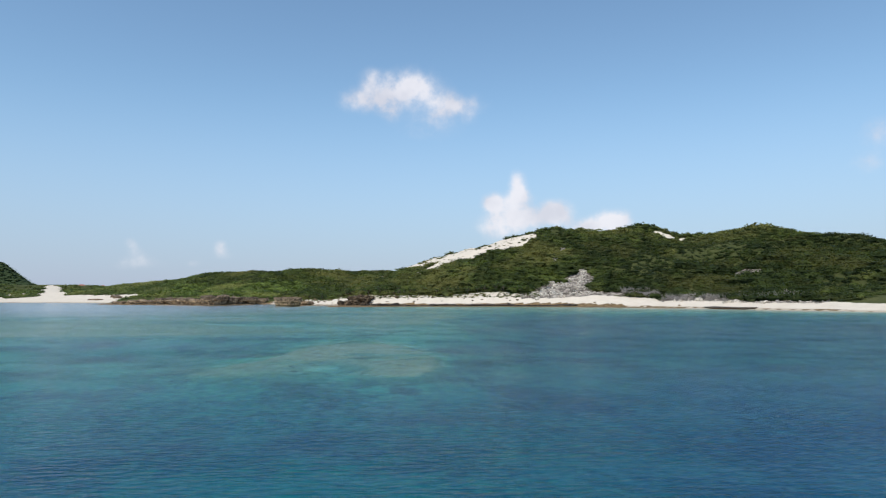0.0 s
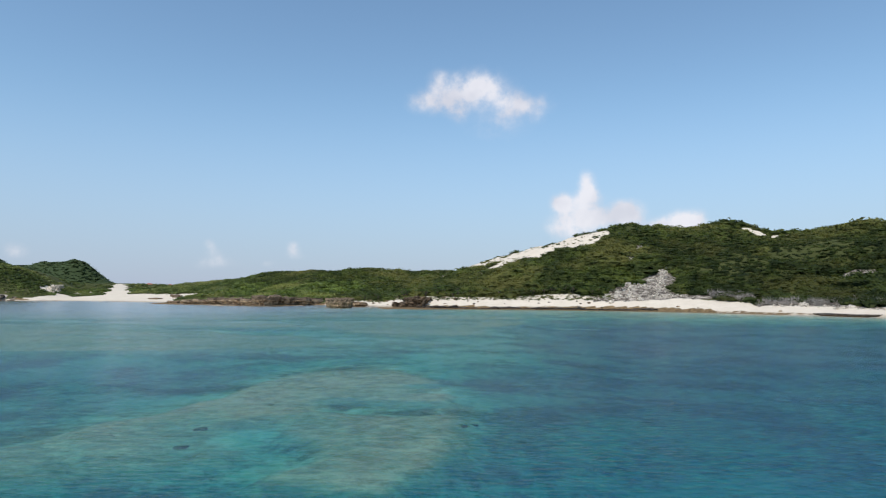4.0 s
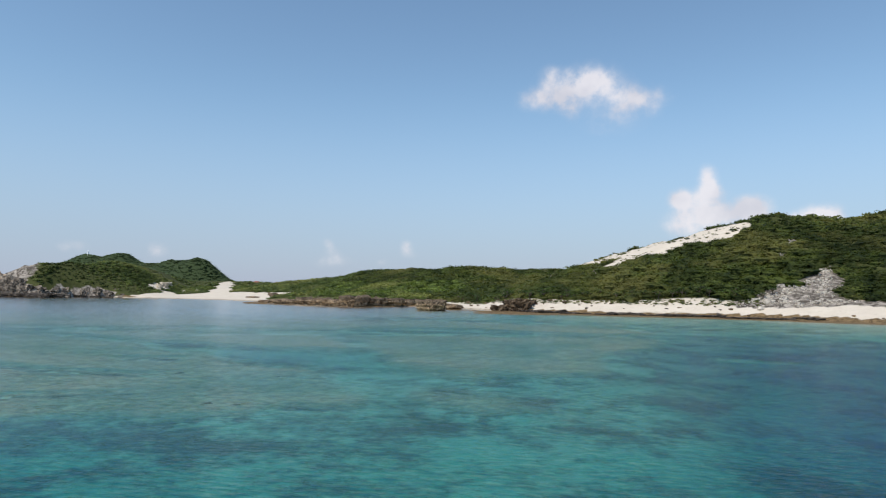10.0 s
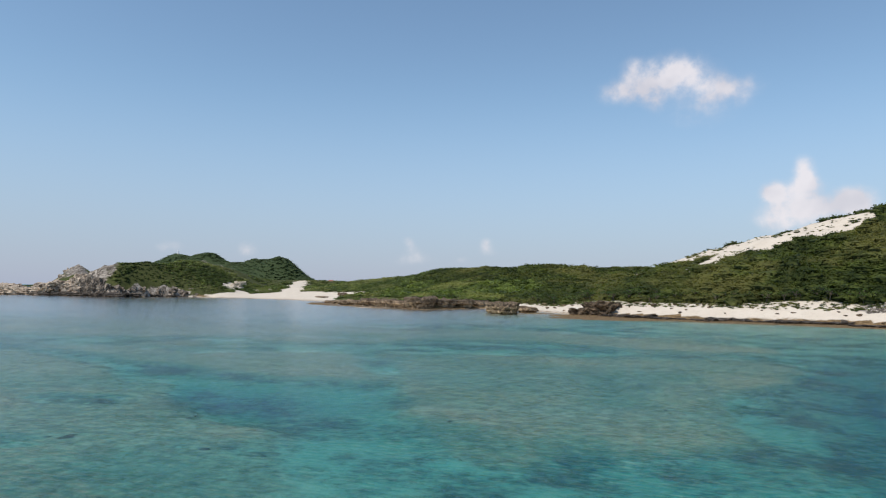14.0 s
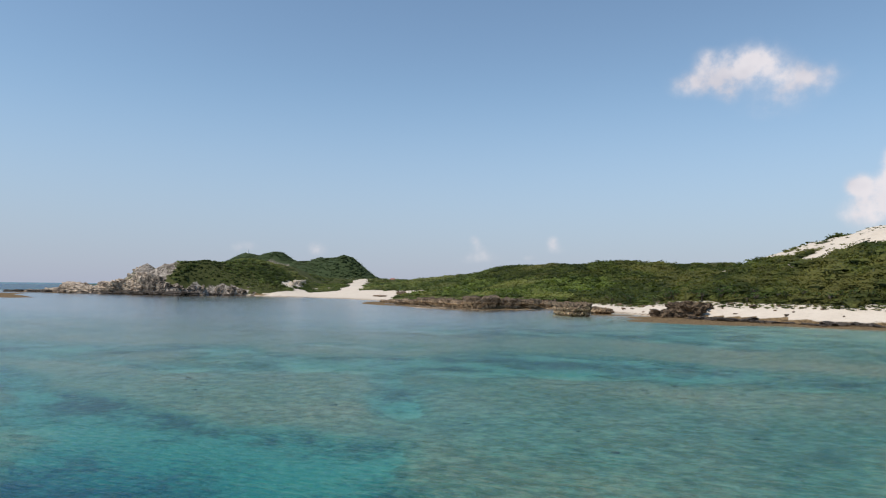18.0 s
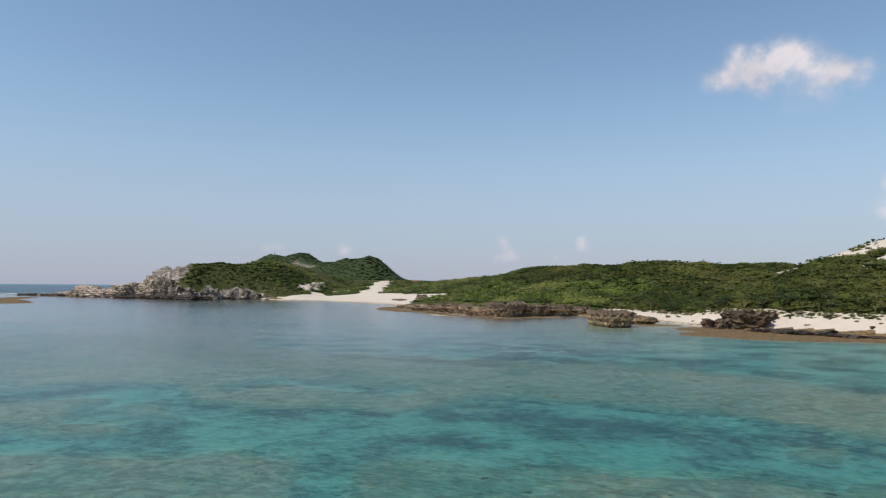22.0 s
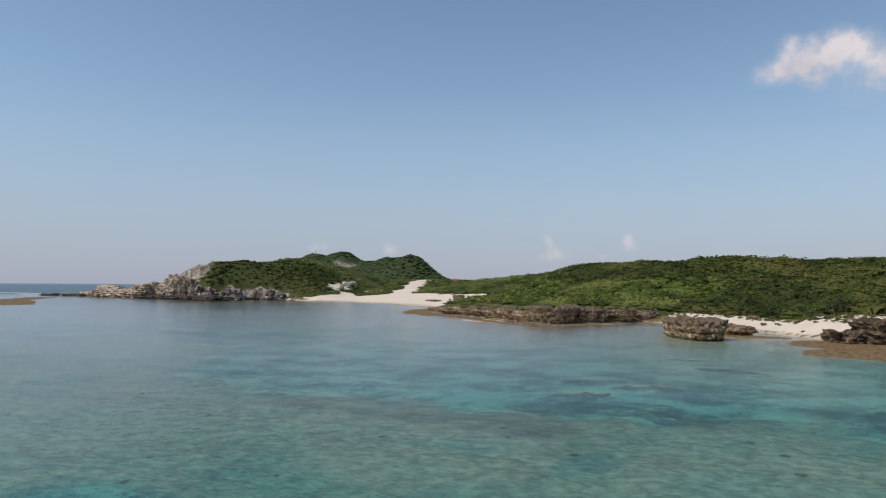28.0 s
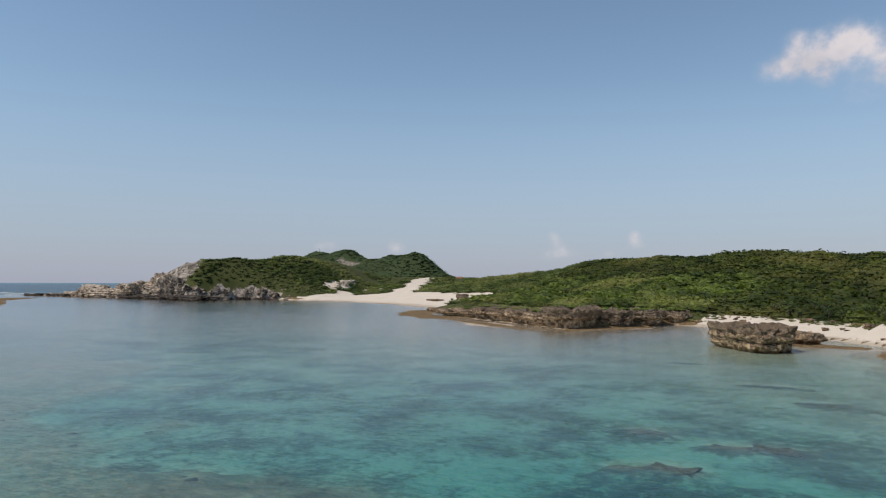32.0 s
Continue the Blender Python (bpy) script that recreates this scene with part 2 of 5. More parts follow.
ROCK = rock_material("weathered_limestone", (0.085, 0.058, 0.038), (0.54, 0.395, 0.245), (0.50, 0.345, 0.20), cap=3.3)
LEDGE_ROCK = rock_material("ledge_limestone", (0.090, 0.064, 0.043), (0.62, 0.47, 0.31), (0.56, 0.41, 0.25), cap=3.4)
DARK_ROCK = rock_material("dark_limestone", (0.050, 0.037, 0.026), (0.24, 0.172, 0.108), (0.26, 0.18, 0.105))
WET_ROCK = rock_material("wet_dark_rock", (0.045, 0.038, 0.032), (0.15, 0.125, 0.10), (0.20, 0.16, 0.11), 0.3)
REEF_ROCK = plain_material("coral_rock", (0.10, 0.078, 0.045), 0.95, 0.5, 1.2, 0.2)
GRASS = leaf_material("beach_grass", (0.087, 0.113, 0.032), (0.239, 0.254, 0.080), (0.319, 0.275, 0.123), 0.1)
LEDGE_GREEN = leaf_material("creeper_leaf", (0.105, 0.158, 0.033), (0.262, 0.338, 0.075), (0.330, 0.338, 0.112), 0.1)
HEAD_LEAF = leaf_material("headland_leaf", (0.061, 0.088, 0.022), (0.185, 0.237, 0.063), (0.264, 0.273, 0.094), 0.02)
TURF = leaf_material("dry_turf", (0.072, 0.087, 0.026), (0.160, 0.162, 0.055), (0.203, 0.186, 0.080), 0.03)
DRY = plain_material("dead_branch", (0.30, 0.27, 0.24), 0.9, 0.35, 2.0)
GLASS = plain_material("dark_window", (0.03, 0.035, 0.04), 0.15, 0.1, 1.0, 0.0, 0.5)
FOAM = plain_material("sea_foam", (0.8, 0.82, 0.82), 0.7, 0.1, 1.0)
HEAD_ROCK = rock_material("headland_rock", (0.17, 0.132, 0.10), (0.60, 0.495, 0.38), (0.50, 0.395, 0.285), 0.17, True, 0.1)
CLIFF_ROCK = rock_material("cliff_rock", (0.055, 0.046, 0.038), (0.37, 0.31, 0.245), (0.29, 0.23, 0.17), 0.2, True, 0.3)
BARK = plain_material("bark", (0.16, 0.13, 0.10), 0.9, 0.4, 4.0, 0.03)
WHITE = plain_material("white_paint", (0.8, 0.8, 0.78), 0.6, 0.08, 0.5)
TOWER, t, o = material("tower_whitewash")
principled(t, o, mix_node(t, noise_node(t, place(t), 0.4, 3.0), (0.86, 0.86, 0.85), (0.90, 0.90, 0.89)), 0.6)
ROOF = plain_material("red_roof_tile", (0.30, 0.12, 0.085), 0.8, 0.25, 1.5)

# ground: sand, bare rock and soil by painted zones
GROUND, t, o = material("ground")
p = place(t)
zone = attribute(t, "zone")
sep = t.nodes.new("ShaderNodeSeparateColor")
t.links.new(zone.outputs["Color"], sep.inputs[0])
n_fine, n_mid, n_broad = noise_node(t, p, 1.3, 6.0, 0.65), noise_node(t, p, 0.16, 5.0, 0.6), noise_node(t, p, 0.03, 3.0)
soil = mix_node(t, n_mid, (0.034, 0.043, 0.014), (0.080, 0.088, 0.030))
grass = mix_node(t, smooth_node(t, n_fine, 0.3, 0.7), (0.040, 0.050, 0.016), (0.120, 0.118, 0.045))
reach = t.nodes.new("ShaderNodeSeparateXYZ")
t.links.new(p, reach.inputs[0])
soil = mix_node(t, math_node(t, "MULTIPLY", smooth_node(t, n_broad, 0.5, 0.62), smooth_node(t, reach.outputs[1], 850.0, 1000.0, 1.0, 0.0)), soil, grass)
# far ground gets the same haze tint as the far woods
soil = mix_node(t, smooth_node(t, reach.outputs[1], 950.0, 1200.0), soil, mix_node(t, n_mid, (0.032, 0.050, 0.021), (0.050, 0.070, 0.030)))
sand = mix_node(t, n_mid, (0.54, 0.465, 0.365), (0.70, 0.63, 0.525))
sand = mix_node(t, smooth_node(t, n_fine, 0.56, 0.74, 0.0, 0.4), sand, (0.46, 0.385, 0.29))
stone = mix_node(t, smooth_node(t, noise_node(t, p, 0.3, 8.0, 0.7, 0.8), 0.42, 0.62), (0.085, 0.072, 0.058), (0.40, 0.355, 0.30))
coral = noise_node(t, p, 0.9, 7.0, 0.75)
reef = mix_node(t, smooth_node(t, coral, 0.34, 0.66), (0.21, 0.170, 0.116), (0.43, 0.35, 0.25))
level = t.nodes.new("ShaderNodeSeparateXYZ")
t.links.new(p, level.inputs[0])
algae = mix_node(t, smooth_node(t, coral, 0.36, 0.64), (0.070, 0.047, 0.024), (0.26, 0.178, 0.092))
blot = math_node(t, "ADD", math_node(t, "MULTIPLY", noise_node(t, p, 0.34, 7.0, 0.7), 0.75), math_node(t, "MULTIPLY", noise_node(t, p, 0.05, 3.0), 0.25))
reef = mix_node(t, smooth_node(t, blot, 0.50, 0.66, 0.0, 0.45), reef, (0.13, 0.125, 0.085))
seam = math_node(t, "ABSOLUTE", math_node(t, "SUBTRACT", noise_node(t, p, 0.06, 5.0, 0.6), 0.5))
reef = mix_node(t, smooth_node(t, seam, 0.0, 0.022, 0.3, 0.0), reef, (0.09, 0.09, 0.065))
reef = mix_node(t, smooth_node(t, level.outputs[2], -0.04, 0.06), reef, algae)
edge = math_node(t, "MULTIPLY_ADD", n_mid, 0.8, math_node(t, "MULTIPLY_ADD", n_fine, 0.4, -0.55))


def painted(channel):
    return smooth_node(t, math_node(t, "ADD", channel, edge), 0.42, 0.60)


spot = t.nodes.new("ShaderNodeSeparateXYZ")
t.links.new(p, spot.inputs[0])
weed = math_node(t, "ADD", math_node(t, "MULTIPLY", noise_node(t, p, 0.10, 5.0, 0.62), 0.6), math_node(t, "MULTIPLY", coral, 0.4))
bed = mix_node(t, smooth_node(t, weed, 0.42, 0.60), (0.45, 0.415, 0.325), (0.13, 0.12, 0.082))
damp = math_node(t, "ADD", spot.outputs[2], math_node(t, "MULTIPLY_ADD", n_mid, 0.8, -0.4))
sand = mix_node(t, smooth_node(t, damp, 0.25, 0.75, 0.6, 0.0), sand, (0.36, 0.285, 0.20))
drift = noise_node(t, p, 0.45, 7.0, 0.72)
sand = mix_node(t, smooth_node(t, drift, 0.55, 0.68, 0.0, 0.45), sand, (0.46, 0.40, 0.31))
sand = mix_node(t, smooth_node(t, spot.outputs[2], -0.6, 0.0), bed, sand)
col = mix_node(t, painted(sep.outputs[0]), soil, sand)
# dark weed, and also the painted shade under the reefs' south edges
weed_and_shade = mix_node(t, smooth_node(t, coral, 0.40, 0.62), (0.05, 0.05, 0.034), (0.17, 0.16, 0.115))
sunk = smooth_node(t, level.outputs[2], -0.12, 0.05, 1.0, 0.0)
speckle = math_node(t, "ADD", math_node(t, "MULTIPLY_ADD", coral, 1.5, -0.75), math_node(t, "MULTIPLY_ADD", noise_node(t, p, 0.3, 5.0, 0.65), 1.2, -0.6))
grown = smooth_node(t, math_node(t, "ADD", sep.outputs[1], speckle), 0.36, 0.72, 0.0, 0.92)
weed_shade = math_node(t, "MULTIPLY", grown, sunk)
bared = math_node(t, "MULTIPLY", painted(sep.outputs[1]), math_node(t, "SUBTRACT", 1.0, sunk))
col = mix_node(t, bared, mix_node(t, weed_shade, col, weed_and_shade), stone)
col = mix_node(t, painted(sep.outputs[2]), col, mix_node(t, weed_shade, reef, weed_and_shade))
principled(t, o, col, 0.95, math_node(t, "ADD", n_mid, math_node(t, "MULTIPLY", n_fine, 0.4)), 0.7, 0.6, 0.1)

# sea: rippled surface over clear water that takes the red, then the green, with depth
WATER, t, o = material("sea_water")
p = place(t)
deep_at = attribute(t, "depth").outputs["Fac"]
calm = attribute(t, "calm").outputs["Fac"]
stretch = t.nodes.new("ShaderNodeMapping")
stretch.inputs["Rotation"].default_value = (0, 0, radians(-22))
stretch.inputs["Scale"].default_value = (0.38, 1.0, 1.0)
t.links.new(p, stretch.inputs[0])
chop = noise_node(t, stretch.outputs[0], 2.6, 2.0, 0.5, 0.3)
swell = noise_node(t, stretch.outputs[0], 0.30, 2.0, 0.5, 0.3)
gusts = noise_node(t, stretch.outputs[0], 0.035, 4.0, 0.6, 0.6)
cats = noise_node(t, stretch.outputs[0], 0.16, 3.0, 0.6, 0.8)
lively = math_node(t, "MULTIPLY", smooth_node(t, math_node(t, "MULTIPLY_ADD", cats, 0.5, gusts), 0.55, 0.95, 0.45, 1.25), math_node(t, "MULTIPLY_ADD", calm, -0.45, 1.0))
bump = t.nodes.new("ShaderNodeBump")
t.links.new(lively, bump.inputs["Strength"])
bump.inputs["Distance"].default_value = RIPPLE
t.links.new(math_node(t, "MULTIPLY_ADD", swell, 0.7, chop), bump.inputs["Height"])
gloss = t.nodes.new("ShaderNodeBsdfGlossy")
gloss.inputs["Roughness"].default_value = 0.15
t.links.new(bump.outputs[0], gloss.inputs["Normal"])
# each ripple lengthens or shortens the way through the water
bend = math_node(t, "MULTIPLY", math_node(t, "SUBTRACT", chop, 0.5), lively)
deep = math_node(t, "MAXIMUM", math_node(t, "MULTIPLY_ADD", bend, 1.3, math_node(t, "MULTIPLY", deep_at, math_node(t, "MULTIPLY_ADD", bend, 1.9, 1.0))), 0.02)
# light left after one way through the water, by colour
kept = t.nodes.new("ShaderNodeCombineXYZ")
lost = t.nodes.new("ShaderNodeCombineXYZ")
for i in range(3):
    left = math_node(t, "POWER", 2.718, math_node(t, "MULTIPLY", deep, -FADE[i]))
    t.links.new(left, kept.inputs[i])
    t.links.new(math_node(t, "MULTIPLY", math_node(t, "SUBTRACT", 1.0, left), BODY[i]), lost.inputs[i])
clear = t.nodes.new("ShaderNodeBsdfTransparent")
t.links.new(kept.outputs[0], clear.inputs["Color"])
body = t.nodes.new("ShaderNodeBsdfDiffuse")
t.links.new(lost.outputs[0], body.inputs["Color"])
under = t.nodes.new("ShaderNodeAddShader")
t.links.new(clear.outputs[0], under.inputs[0])
t.links.new(body.outputs[0], under.inputs[1])
fres = t.nodes.new("ShaderNodeFresnel")
fres.inputs["IOR"].default_value = 1.33
t.links.new(bump.outputs[0], fres.inputs["Normal"])
still = t.nodes.new("ShaderNodeFresnel")
still.inputs["IOR"].default_value = 1.33
mirror = math_node(t, "MULTIPLY_ADD", fres.outputs[0], math_node(t, "MULTIPLY_ADD", calm, 0.22, 0.46), math_node(t, "MULTIPLY", still.outputs[0], math_node(t, "MULTIPLY_ADD", calm, 0.36, 0.15)), clamp=True)
mix = t.nodes.new("ShaderNodeMixShader")
t.links.new(mirror, mix.inputs[0])
t.links.new(under.outputs[0], mix.inputs[1])
t.links.new(gloss.outputs[0], mix.inputs[2])
t.links.new(mix.outputs[0], o.inputs[0])


# ---- shape of the land ----
rng = np.random.default_rng(7)
LATTICE = np.random.default_rng(3).random((256, 256))


def value_noise(x, y, size):
    """Smooth noise in -1..1 with cells of that many metres."""
    u, v = np.asarray(x) / size, np.asarray(y) / size
    i, j = np.floor(u).astype(int), np.floor(v).astype(int)
    a, b = u - i, v - j
    a, b = a * a * (3 - 2 * a), b * b * (3 - 2 * b)
    g = lambda p, q: LATTICE[p % 256, q % 256]
    low = g(i, j) * (1 - a) + g(i + 1, j) * a
    high = g(i, j + 1) * (1 - a) + g(i + 1, j + 1) * a
    return 2 * (low * (1 - b) + high * b) - 1


def fractal(x, y, size, steps=4, fade=0.5):
    total, weight, norm = 0.0, 1.0, 0.0
    for k in range(steps):
        total = total + weight * value_noise(x + 37.0 * k, y - 91.0 * k, size / 2 ** k)
        norm += weight
        weight *= fade
    return total / norm


def step(v, lo, hi):
    u = np.clip((v - lo) / (hi - lo), 0, 1)
    return u * u * (3 - 2 * u)


def to_line(x, y, line):
    """Distance to a polyline of (x, y, value...) and the value there."""
    best = np.full(np.shape(x), 1e9)
    value = np.zeros(np.shape(x))
    for a, b in zip(line, line[1:]):
        ex, ey = b[0] - a[0], b[1] - a[1]
        k = np.clip(((x - a[0]) * ex + (y - a[1]) * ey) / (ex * ex + ey * ey), 0, 1)
        d = np.hypot(x - a[0] - k * ex, y - a[1] - k * ey)
        if len(a) > 2:
            value = np.where(d < best, a[2] + k * (b[2] - a[2]), value)
        best = np.minimum(best, d)
    return best, value


COAST = [(190, 134), (158, 208), (140, 249), (120, 288), (99, 310), (78, 329), (56, 344), (34, 353), (12, 360), (-7, 362), (-24, 366),
         (-44, 376), (-60, 390), (-77, 410), (-104, 437), (-118, 442), (-127, 417), (-135, 403), (-148, 414), (-164, 423), (-195, 441), (-219, 464),
         (-254, 508), (-298, 536), (-355, 556), (-407, 564), (-430, 560), (-447, 548), (-458, 516), (-517, 528), (-584, 532), (-647, 522)]
SHORES = COAST + [(-668, 545), (-700, 610), (-830, 705), (-840, 790), (-700, 850), (-741, 1092), (-1263, 1264), (-2100, 1560), (-2100, 2300),
                  (700, 2400), (950, 1080), (628, 352), (380, 71)]


def inland(x, y):
    """Distance from the water's edge, positive on land."""
    ring = SHORES + SHORES[:1]
    d, _ = to_line(x, y, ring)
    inside = np.zeros(np.shape(x), bool)
    for a, b in zip(ring, ring[1:]):
        cross = (a[1] > y) != (b[1] > y)
        inside ^= cross & (x < (b[0] - a[0]) * (y - a[1]) / (b[1] - a[1] + 1e-9) + a[0])
    return np.where(inside, d, -d)


# ridge lines (x, y, height), reach and steepness
RIDGES = [
    ([(-58, 558, 14.9), (-42, 543, 22.3), (3, 530, 36.6), (46, 486, 47.5), (67, 478, 51.5), (82, 489, 55.0), (126, 519, 54.5), (154, 518, 60.0), (175, 504, 47.9),
      (203, 491, 50.2), (214, 453, 49.8), (235, 421, 41.5), (249, 377, 34.7), (283, 292, 27.3)], 190, 0.8),
    ([(-345, 690, 13.0), (-290, 664, 17.5), (-250, 656, 20.5), (-226, 650, 25.8), (-180, 634, 27.6), (-128, 617, 27.6), (-44, 613, 27.2), (67, 613, 28.3)], 120, 0.9),
    ([(-560, 790, 16.5), (-431, 800, 18.0), (-400, 850, 16.5), (-330, 800, 14.0)], 60, 0.5),
]
HEAD_RIDGES = [
    ([(-489, 534, 26), (-480, 545, 29), (-470, 562, 30), (-470, 590, 29), (-485, 630, 33), (-520, 690, 36), (-540, 760, 28)], 58, 0.42),
    ([(-700, 690, 14), (-740, 720, 24), (-777, 751, 36), (-800, 765, 20)], 34, 0.6),
    ([(-489, 531, 24), (-503, 532, 21), (-515, 532, 15), (-540, 532, 9), (-570, 530, 4)], 18, 0.4),
]
FAR_RIDGES = [
    ([(-2007, 1924, 46.8), (-1677, 1781, 78.5), (-1558, 1741, 104.7), (-1538, 1739, 107.5), (-1474, 1731, 96.3), (-1413, 1705, 109.0), (-1377, 1703, 112.5), (-1328, 1702, 80.4), (-1236, 1673, 76.7)], 120, 0.8),
    ([(-1236, 1655, 72.9), (-1160, 1614, 86.0), (-1093, 1588, 80.5), (-1019, 1550, 88.0), (-993, 1544, 73.0), (-962, 1542, 44.0), (-918, 1546, 25.0), (-780, 1540, 22.0)], 80, 0.8),
    ([(-1721, 1637, 37.4), (-1287, 1500, 39.3), (-944, 1420, 20.6)], 240, 0.8),
]
# reef shelves that stand just clear of the water: lines and half widths
SHELVES = [([(-52, 352), (-40, 350), (-24, 356)], 12), ([(-54, 374), (-42, 366), (-24, 360)], 13), ([(-24, 354), (4, 351), (28, 346), (52, 340), (76, 326)], 9), ([(-196, 432), (-219, 447), (-236, 478)], 7.5),
           ([(-79, 389), (-71, 389)], 4), ([(-440, 384), (-531, 424), (-596, 472)], 12), ([(-122, 424), (-137, 394), (-161, 408), (-190, 429)], 2.6),
           ([(76, 321), (102, 299)], 4), ([(-582, 523), (-660, 516)], 9)]


LIFT = 0.22     # the water's bending of light raises its bed to about this share of the depth


def height(x, y):
    d = inland(x, y)
    land = np.clip(d, 0, None)
    west = step(-x, 216, 270)
    z = 2.9 * step(d, 0, 22) + 3.0 * step(d, 22, 110) + 2.0 * step(d, 80, 300)
    z = z * (1 - west) + west * (4.2 * step(d, 0, 75) + 2.5 * step(d, 80, 200) + 2.0 * step(d, 200, 330))
    cliff = step(-x, 104, 130) * (1 - west)
    z = z + cliff * 2.2 * step(d, 1, 6)
    dune, _ = to_line(x, y, [(-448, 785), (-424, 728), (-397, 659)])
    z = z + 8.5 * np.exp(-(dune / 34) ** 2) * step(y, 610, 730)
    for line, reach, power in RIDGES + HEAD_RIDGES + FAR_RIDGES:
        q, top = to_line(x, y, line)
        z = np.maximum(z, top * (land / (land + q + 1e-6)) ** power * np.exp(-(q / reach) ** 2))
    z = z + step(d, 25, 80) * fractal(x, y, 46, 4) * (0.9 + 0.07 * z)
    gully = np.abs(fractal(0.9 * x + 0.3 * y, 0.35 * y, 34, 3, 0.55))
    z = z + step(d, 25, 70) * step(x + 0.3 * (y - 400), -10, 60) * np.clip(z * (1.2 - z / 44), 0, 10) * (gully - 0.24)
    z = np.where(d > 0, z, -LIFT * sea_depth(x, y, d))
    for line, r in SHELVES:
        q, _ = to_line(x, y, line)
        up = 1 - step(q + 4.5 * fractal(x, y, 15, 3), r * 0.75, r * 1.1)
        z = np.where(z < 0.4, z * (1 - up) + up * (0.16 + 0.14 * fractal(x, y, 5, 3)), z)
    return z


# reef platforms under the water: outlines in plan
REEFS = [
    [(-23, 60), (-22, 66), (-21, 78), (-20, 90), (-19, 97), (-15, 100), (-10, 100), (-6, 96), (-3, 95), (-1, 88), (0, 80), (1, 72), (2, 60), (-1, 54), (-7, 55), (-13, 56), (-18, 53)],
    [(-70, 106), (-43, 112), (-33, 117), (-25, 119), (-19, 130), (-25, 137), (-33, 147), (-44, 150), (-58, 162), (-80, 172), (-150, 190), (-160, 130)],
    [(-19, 131), (-10, 126), (-6, 130), (-10, 135), (-18, 136)],
    [(-28, 157), (-21, 146), (-17, 143), (-13, 148), (-6, 150), (0, 157), (-3, 168), (-3, 180), (3, 192), (8, 212), (-4, 222), (-16, 214), (-29, 212), (-42, 208), (-55, 204),
     (-66, 196), (-84, 190), (-150, 196), (-84, 178), (-62, 172), (-48, 171), (-36, 173)],
    [(-190, 190), (-130, 204), (-109, 211), (-94, 219), (-83, 209), (-79, 213), (-67, 217), (-62, 219), (-59, 230), (-44, 236), (-34, 237), (-14, 228), (8, 232), (6, 262), (-30, 282),
     (-62, 279), (-78, 268), (-94, 264), (-116, 262), (-150, 290), (-220, 330)],
    [(12, 170), (22, 170), (22, 174), (12, 175)],
    [(-0.5, 111), (3, 112), (2, 115), (-1, 115)],
    [(-180, 330), (-240, 360), (-300, 440), (-420, 480), (-560, 480), (-560, 380), (-380, 330), (-250, 270)],
]
# channels and cracks through them: line, half width
FURROWS = [([(-14, 52), (-8, 62), (-12, 67)], 1.3), ([(1, 77), (-4, 75), (-9, 76)], 1.2), ([(-1, 85), (-5, 84)], 0.9), ([(-88, 222), (-86, 229), (-70, 231)], 2.2), ([(-72, 200), (-60, 206), (-42, 183)], 1.4),
           ([(-42, 182), (-48, 188), (-46, 194)], 1.8), ([(-38, 141), (-33, 142)], 1.3), ([(-60, 150), (-55, 152)], 1.6), ([(-30, 217), (-17, 220)], 1.8), ([(-50, 120), (-38, 128)], 0.8),
           ([(-76, 140), (-60, 136), (-46, 137)], 1.0)]
# rocks lying under the clear water: x, y, length, width, height
SUNKEN = [(-80, 292.5, 4, 3, 1.0), (-78.2, 280.2, 2.4, 2.2, 0.8), (-75, 282, 4.2, 3, 1.0), (-73, 290.5, 3.5, 2.6, 0.9), (-69.8, 291.8, 4.4, 3, 1.0),
          (-90, 346, 5, 1.6, 0.8), (-75, 327, 6, 2.0, 0.8), (-190, 394, 7, 2, 0.9), (-68, 316, 4, 2, 0.9)]


def within(x, y, ring):
    """Distance inside an outline, negative outside it."""
    ring = ring + ring[:1]
    d, _ = to_line(x, y, ring)
    inside = np.zeros(np.shape(x), bool)
    for a, b in zip(ring, ring[1:]):
        cross = (a[1] > y) != (b[1] > y)
        inside ^= cross & (x < (b[0] - a[0]) * (y - a[1]) / (b[1] - a[1] + 1e-9) + a[0])
    return np.where(inside, d, -d)


def platform(x, y):
    wob = 3.6 * fractal(x, y, 13, 3, 0.55) + 1.1 * fractal(x, y - 400, 3.1, 2)
    near = np.full(np.shape(x), -99.0)
    for k, ring in enumerate(REEFS):
        gentle = 1 + 3.5 * step(y, 240, 262) if k == 4 else 1.0
        near = np.maximum(near, within(x, y, ring) / gentle)
    flat = step(near + wob, -0.6, 1.6)
    patch = step(fractal(x - 70, y + 50, 15, 4, 0.6), 0.02, 0.2) * step(y, 188, 200) * (1 - step(y, 232, 242)) * step(-x, 0, 12) * (1 - step(-x, 105, 130))
    flat = np.maximum(flat, 0.9 * patch)
    for line, half in FURROWS:
        q, _ = to_line(x, y, line)
        flat = flat * step(q + 0.35 * wob, half * 0.5, half * 1.5)
    holes = step(fractal(x + 300, y, 17, 4, 0.6), 0.26, 0.44)
    return flat * (1 - 0.45 * holes)


